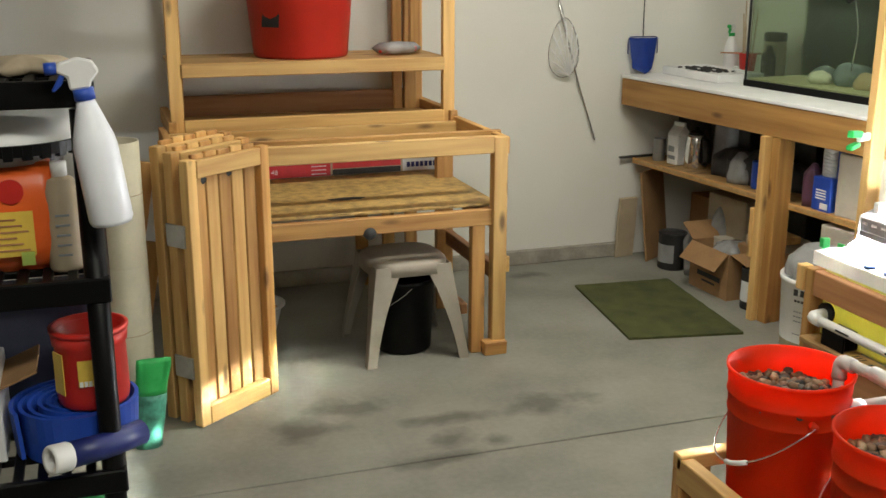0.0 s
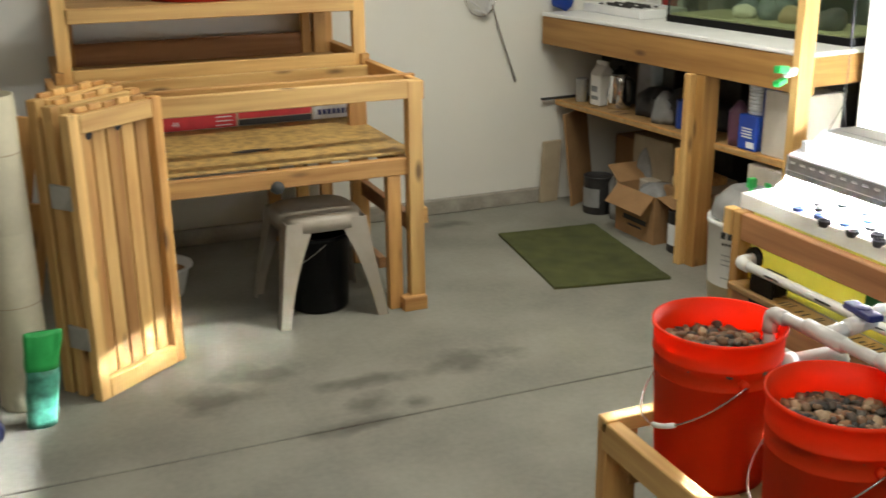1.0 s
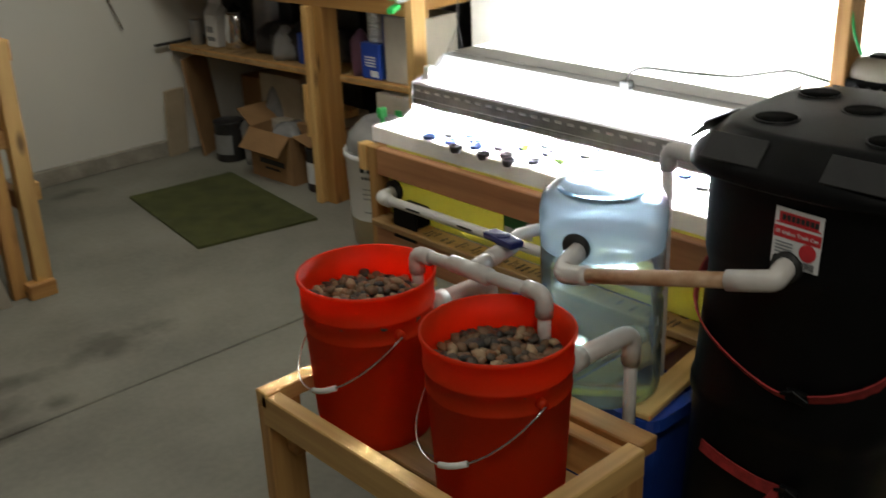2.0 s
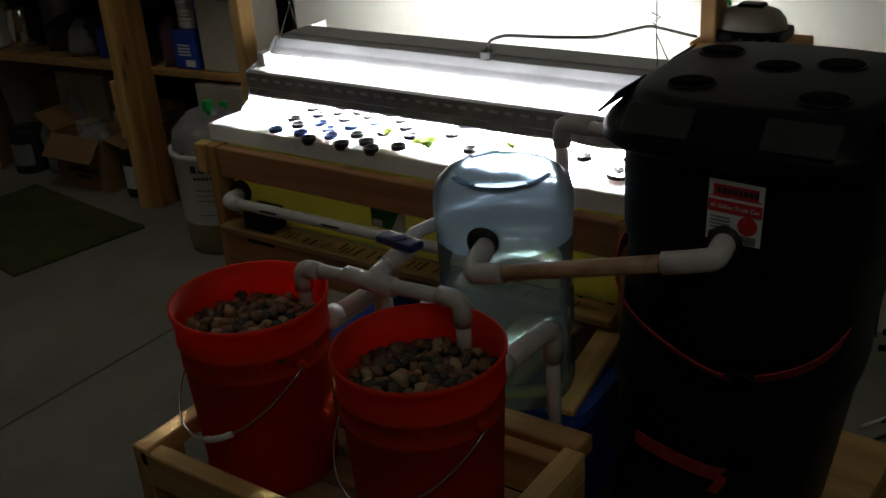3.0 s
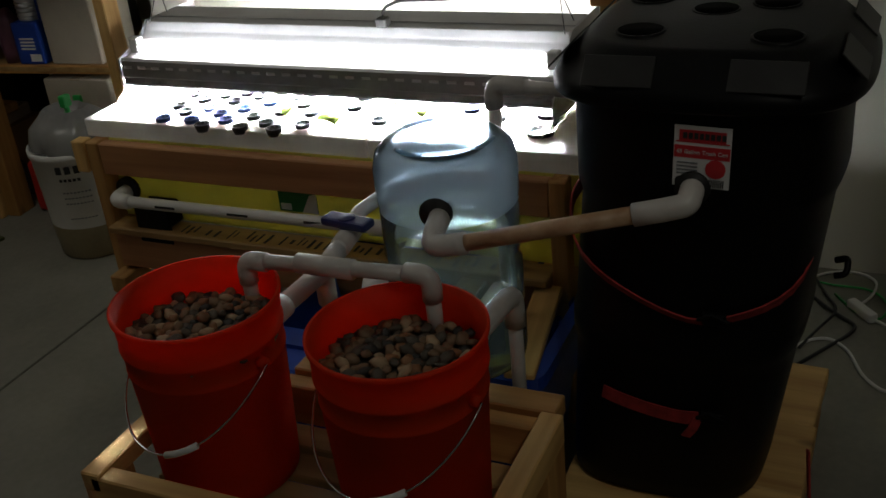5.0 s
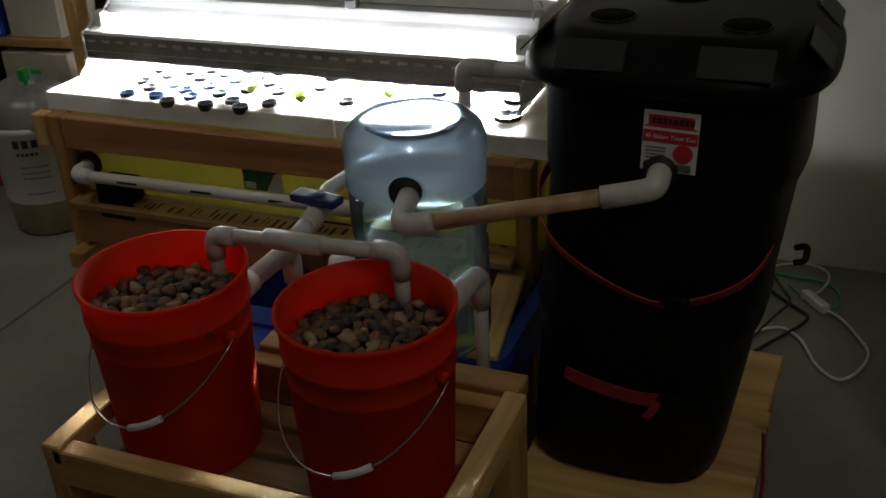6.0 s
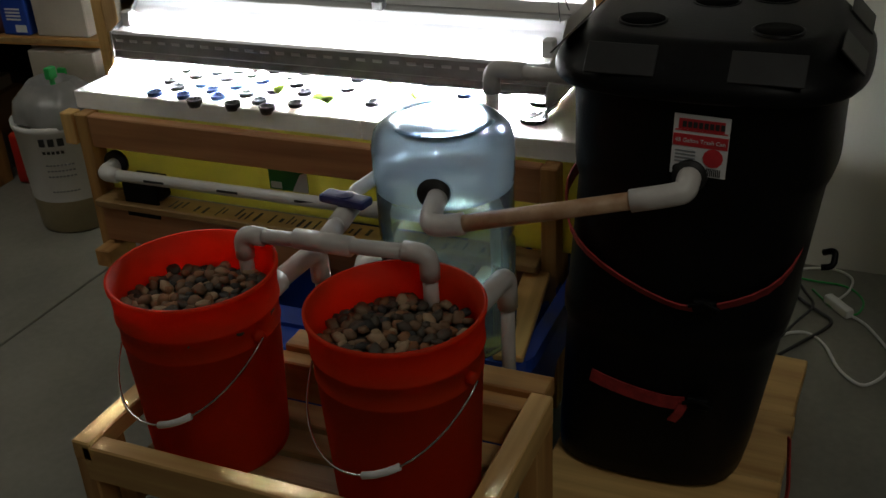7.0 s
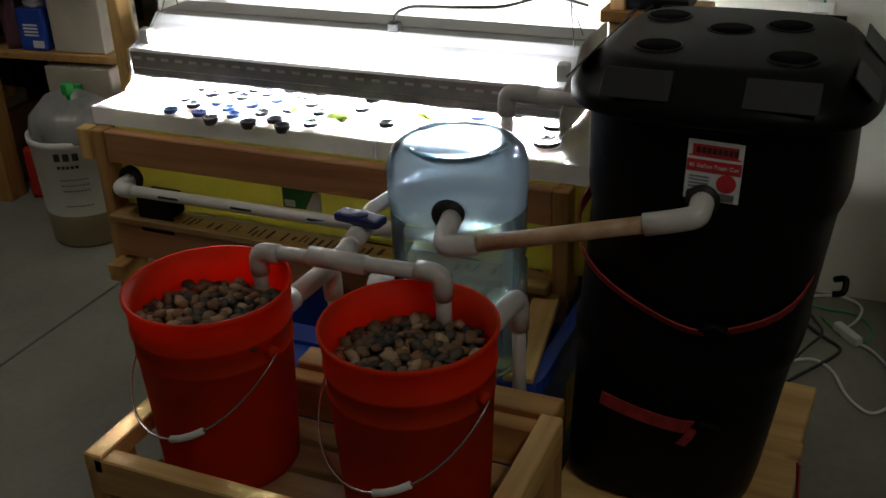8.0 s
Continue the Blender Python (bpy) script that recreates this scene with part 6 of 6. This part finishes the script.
shelf_unit()
spray_bottle("spray_bottle", pose(-0.355, 2.875, 1.189, 0, -7, 0), 0.262, 0.036, BLUE, MILKY, "milky spray bottle with a blue nozzle hung on the shelf edge", BLUE)


def soil_bag():
    b = thing("soil_bag", pose(-0.530, 3.06, 1.074), "orange printed soil bag with a yellow panel on the shelf", "bag")
    bm = bmesh.new()
    bmesh.ops.create_cube(bm, size=1.0)
    bmesh.ops.subdivide_edges(bm, edges=bm.edges[:], cuts=7, use_grid_fill=True)
    for v in bm.verts:
        x, y, z = v.co
        k = 1 - 0.55 * (2 * abs(z)) ** 4
        v.co = Vector((x * 0.165 * (1 - 0.05 * (2 * abs(z)) ** 2), y * 0.10 * k + 0.006 * noise.noise((x * 6, y * 3, z * 6)), (z + 0.5) * 0.195))
    part("sack", bm, ORANGE_BAG, b, "", None, True)
    part("yellow_panel", box(-0.080, 0.045, -0.056, -0.053, 0.035, 0.115, 0), YELLOW_INK, b, "yellow panel with grey lines")
    part("print_line", bars([(-0.072, 0.036 - 0.01 * (k % 3), 0.045 + 0.011 * k, 0.048 + 0.011 * k) for k in range(6)]), RED_PINE, b, "", pose(0, -0.0575, 0))
    part("tomato_print", lathe([(0, 0), (0.022, 0), (0.022, 0.002), (0, 0.002)], 24), RED, b, "round red picture", pose(0.012, -0.052, 0.150, 90))
    part("leaf_print", box(-0.01, 0.012, -0.058, -0.055, 0.018, 0.042, 0), LEAF, b, "green picture shape", pose(0.03, 0, 0))
    part("white_title", bars([(-0.082, -0.05, 0.128, 0.133), (-0.082, -0.058, 0.14, 0.148)]), PAPER, b, "", pose(0, -0.056, 0))
    part("clear_top", lathe([(0.07, 0.19), (0.085, 0.205), (0.08, 0.235), (0.05, 0.245)], 24, wobble=0.3), FILM, b, "clear film over the bag", Matrix.Diagonal((1, 0.5, 1, 1)), True)
    return b


soil_bag()
bo = thing("plastic_bottle", pose(-0.437, 3.03, 1.074), "pale grey plastic bottle with a white cap on the shelf", "bottle")
part("body", lathe([(0, 0), (0.028, 0), (0.030, 0.006), (0.030, 0.145), (0.024, 0.165), (0.014, 0.170), (0, 0.170)], 28), PALE_CARD, bo, "", None, True)
part("cap", lathe([(0, 0.168), (0.014, 0.168), (0.014, 0.195), (0, 0.196)], 20), WHITE, bo, "", None, True)
part("label_print", bars([(-0.012, 0.012, 0.03 + 0.018 * k, 0.034 + 0.018 * k) for k in range(5)]), GREY_INK, bo, "", pose(0.0, -0.0312, 0))
do = thing("white_dome", pose(-0.530, 3.14, 1.276), "white domed lid with a dark fringed edge above the bags", "lid")
part("dome", lathe([(0.15, 0.028), (0.148, 0.040), (0.125, 0.064), (0.07, 0.086), (0, 0.092)], 40), WHITE, do, "", None, True)
part("knob", lathe([(0, 0.09), (0.014, 0.09), (0.016, 0.105), (0, 0.107)], 16), BLACK, do, "", None, True)
fr_ = bmesh.new()
for k in range(60):
    a = 2 * math.pi * k / 60
    join(fr_, box(-0.006, 0.006, -0.008, 0.008, 0.004 + 0.006 * (k % 2), 0.030, 0), Matrix.Translation((0.150 * math.cos(a), 0.150 * math.sin(a), 0)) @ Matrix.Rotation(a, 4, "Z"))
part("fringe", fr_, BLACK, do)
part("stand", lathe([(0, -0.208), (0.10, -0.208), (0.10, 0.01), (0, 0.01)], 24), DARKGOODS, do, "dark base")


def coffee_tub():
    c = thing("coffee_tub", pose(-0.412, 3.05, 0.807), "red plastic coffee tub with a printed panel on the hose", "tub")
    part("body", lathe([(0, 0), (0.060, 0), (0.064, 0.006), (0.066, 0.02), (0.064, 0.115), (0.068, 0.12), (0.069, 0.140), (0.066, 0.142)], 40), RED, c, "", None, True)
    part("lid_rim", lathe([(0.060, 0.142), (0.071, 0.142), (0.072, 0.150), (0.062, 0.152), (0.060, 0.120), (0.0, 0.118)], 40), RED, c, "", None, True)
    part("panel", bars([(-0.022, 0.022, 0.04, 0.09)]), YELLOW_INK, c, "yellow picture shape", pose(-0.002, -0.0668, 0.012) )
    part("name_shape", bars([(-0.02 + 0.008 * k, -0.014 + 0.008 * k, 0.052, 0.062) for k in range(5)]), PAPER, c, "", pose(-0.002, -0.0682, 0))
    part("side_panel", box(-0.001, 0.001, -0.016, 0.016, 0.03, 0.11, 0), YELLOW_INK, c, "", Matrix.Rotation(radians(-150), 4, "Z") @ Matrix.Translation((0.0662, 0, 0)))
    return c


coffee_tub()
ho = thing("blue_hose", pose(-0.445, 3.07, 0.708), "flat blue discharge hose coiled on the shelf", "hose")
pts = []
for i in range(220):
    a = i * 0.16
    r = 0.028 + 0.088 * i / 219
    pts.append((r * math.cos(a), r * math.sin(a), 0.052 + 0.002 * math.sin(a * 1.3)))
part("coil", sweep(pts, 0.01, 4, flat=(0.092, 0.0075)), BLUE, ho)
part("hose_end", sweep([(0.11, -0.09, 0.050), (0.05, -0.14, 0.055), (-0.01, -0.175, 0.062)], 0.024, 16, 0.02), DARK_BLUE, ho, "dark blue hose tail", None, True)
part("coupling", lathe([(0.017, -0.002), (0.025, 0.0), (0.0265, 0.004), (0.0265, 0.034), (0.024, 0.038), (0.017, 0.036), (0.017, 0.0)], 28), WHITE, ho, "white threaded coupling", Matrix.Translation((-0.015, -0.178, 0.062)) @ Vector((-0.06, -0.035, 0.007)).to_track_quat("Z", "Y").to_matrix().to_4x4(), True)
gb = thing("green_bag", pose(-0.285, 4.535, 0), "green and teal plastic bag standing on the floor", "bag")
TEAL = material("teal_film", (0.10, 0.42, 0.30), 0.35, vary=0.25, scale=30, bump=0.4, fine=30)
def pouch(width, depth, h0, h1, tilt):
    """A slumped film pouch between two heights: flat at the top, round below, creased."""
    bm = bmesh.new()
    rows = []
    for j in range(8):
        t_ = j / 7
        z = h0 + (h1 - h0) * t_
        d_ = depth * (1 - 0.85 * (z / 0.32) ** 2)
        rows.append([bm.verts.new((width * (1 + 0.25 * z / 0.32) * math.cos(a) + tilt * z + 0.006 * noise.noise((math.cos(a) * 3, math.sin(a) * 3, z * 16)), d_ * math.sin(a) + 0.008 * noise.noise((math.cos(a) * 4, 2.0, z * 20)), z)) for a in [2 * math.pi * i / 24 for i in range(24)]])
    for p, q in zip(rows, rows[1:]):
        for i in range(24):
            bm.faces.new((p[i], p[(i + 1) % 24], q[(i + 1) % 24], q[i]))
    bm.faces.new(rows[-1])
    bm.faces.new(tuple(reversed(rows[0])))
    return bm


part("film", pouch(0.045, 0.035, 0.0, 0.19, 0.12), TEAL, gb, "pale teal lower part", None, True)
part("top", pouch(0.046, 0.036, 0.19, 0.315, 0.12), GREEN, gb, "bright green top", None, True)
g2 = thing("green_bag", pose(-0.460, 3.02, 0.391), "bright green plastic bag on a low shelf", "bag")
part("film", lathe([(0, 0), (0.085, 0), (0.09, 0.03), (0.07, 0.20), (0.02, 0.265), (0, 0.265)], 24, wobble=0.35), GREEN, g2, "", None, True)
wb2 = thing("white_box", pose(-0.630, 3.10, 0.708), "white carton with an open brown flap on the shelf", "box")
part("body", box(-0.08, 0.055, -0.07, 0.10, 0, 0.17, 0.003), PAPER, wb2)
part("flap", box(0.055, 0.13, -0.06, 0.09, -0.002, 0.002, 0), CARD, wb2, "", pose(0.0, 0, 0.12, 0, -22, 0))
hb_ = thing("dark_crate", pose(-0.530, 3.24, 0.708), "dark blue-grey crate at the back of the shelf", "crate")
part("body", box(-0.10, 0.12, -0.04, 0.08, 0, 0.27, 0.004), material("slate_card", (0.06, 0.07, 0.12), 0.7, vary=0.15), hb_)
tt = thing("tape_roll", pose(-0.630, 3.02, 1.419), "grey roller tray on top of the shelf unit", "tray")
part("body", prism([(-0.10, 0), (0.10, 0), (0.085, 0.045), (-0.02, 0.06), (-0.10, 0.06)], -0.08, 0.09, 0.004), ENAMEL, tt)
gl = thing("work_glove", pose(-0.480, 3.12, 1.419), "tan cloth glove lying on the shelf unit", "glove")
part("cloth", lathe([(0, 0), (0.07, 0.0), (0.08, 0.012), (0.05, 0.026), (0, 0.03)], 24, wobble=0.6), PALE_CARD, gl, "", None, True)


# ---- more stored goods in the alcove, the dark ones added to deepen its shade ----
for name, x, y, z, sx, sy, sz, mat, label in (
        ("black_crate", 0.50, -0.50, 0.561, 0.28, 0.34, 0.28, DARKGOODS, "black filler crate added to darken the back of the shelf"),
        ("dark_tool_box", 0.50, -0.15, 0.561, 0.26, 0.24, 0.24, DARKGOODS, "dark filler tool box added to darken the back of the shelf"),
        ("dark_bin", 0.55, -0.80, 0.0, 0.22, 0.44, 0.42, DARKGOODS, "dark filler bin added to deepen the shade under the bench"),
        ("storage_bin", 0.52, -1.62, 0.0, 0.2, 0.3, 0.45, DARKGOODS, "dark filler bin added to deepen the shade under the shelf"),
        ("dark_carton", 0.52, -0.90, 0.561, 0.26, 0.40, 0.26, DARKGOODS, "dark filler carton added to darken the back of the shelf"),
        ("black_case", 0.46, -1.42, 0.561, 0.22, 0.34, 0.30, DARKGOODS, "black filler case added to darken the back of the shelf"),
        ("dim_carton", 0.52, -0.35, 0.0, 0.25, 0.40, 0.36, CARD, "brown carton deep under the bench"),
        ("beige_carton", 0.26, -0.60, 0.0, 0.12, 0.20, 0.24, PALE_WHITE, "narrow beige carton beside the open box"),
        ("red_carton", 0.40, -1.72, 0.0, 0.20, 0.20, 0.34, RED_PINE, "reddish carton on the floor under the shelf")):
    carton(name, on_bench(x, y, z, (x * 37) % 9 - 4), sx, sy, sz, mat, label)
for k, (x, y, h) in enumerate(((0.17, -0.145, 0.12), (0.20, -0.73, 0.10), (0.17, -0.95, 0.13))):
    tin("spray_can", on_bench(x, y, 0.561), 0.032, h, (GALV, DARKGOODS, BLUE)[k], ("bare metal can on the shelf", "dark small tin on the shelf", "blue small tin on the shelf")[k])
for k, (x, y, r) in enumerate(((0.19, -0.80, 0.07), (0.21, -1.12, 0.06))):
    bg = thing("film_bag", on_bench(x, y, 0.561 if k == 0 else 0.0), "crumpled clear bag of small parts", "bag", "bags")
    part("film", lathe([(0, 0.0), (r * 0.9, 0.0), (r, 0.03), (r * 0.7, 0.10), (r * 0.2, 0.15), (0, 0.15)], 24, wobble=0.5), FILM, bg, "", None, True)
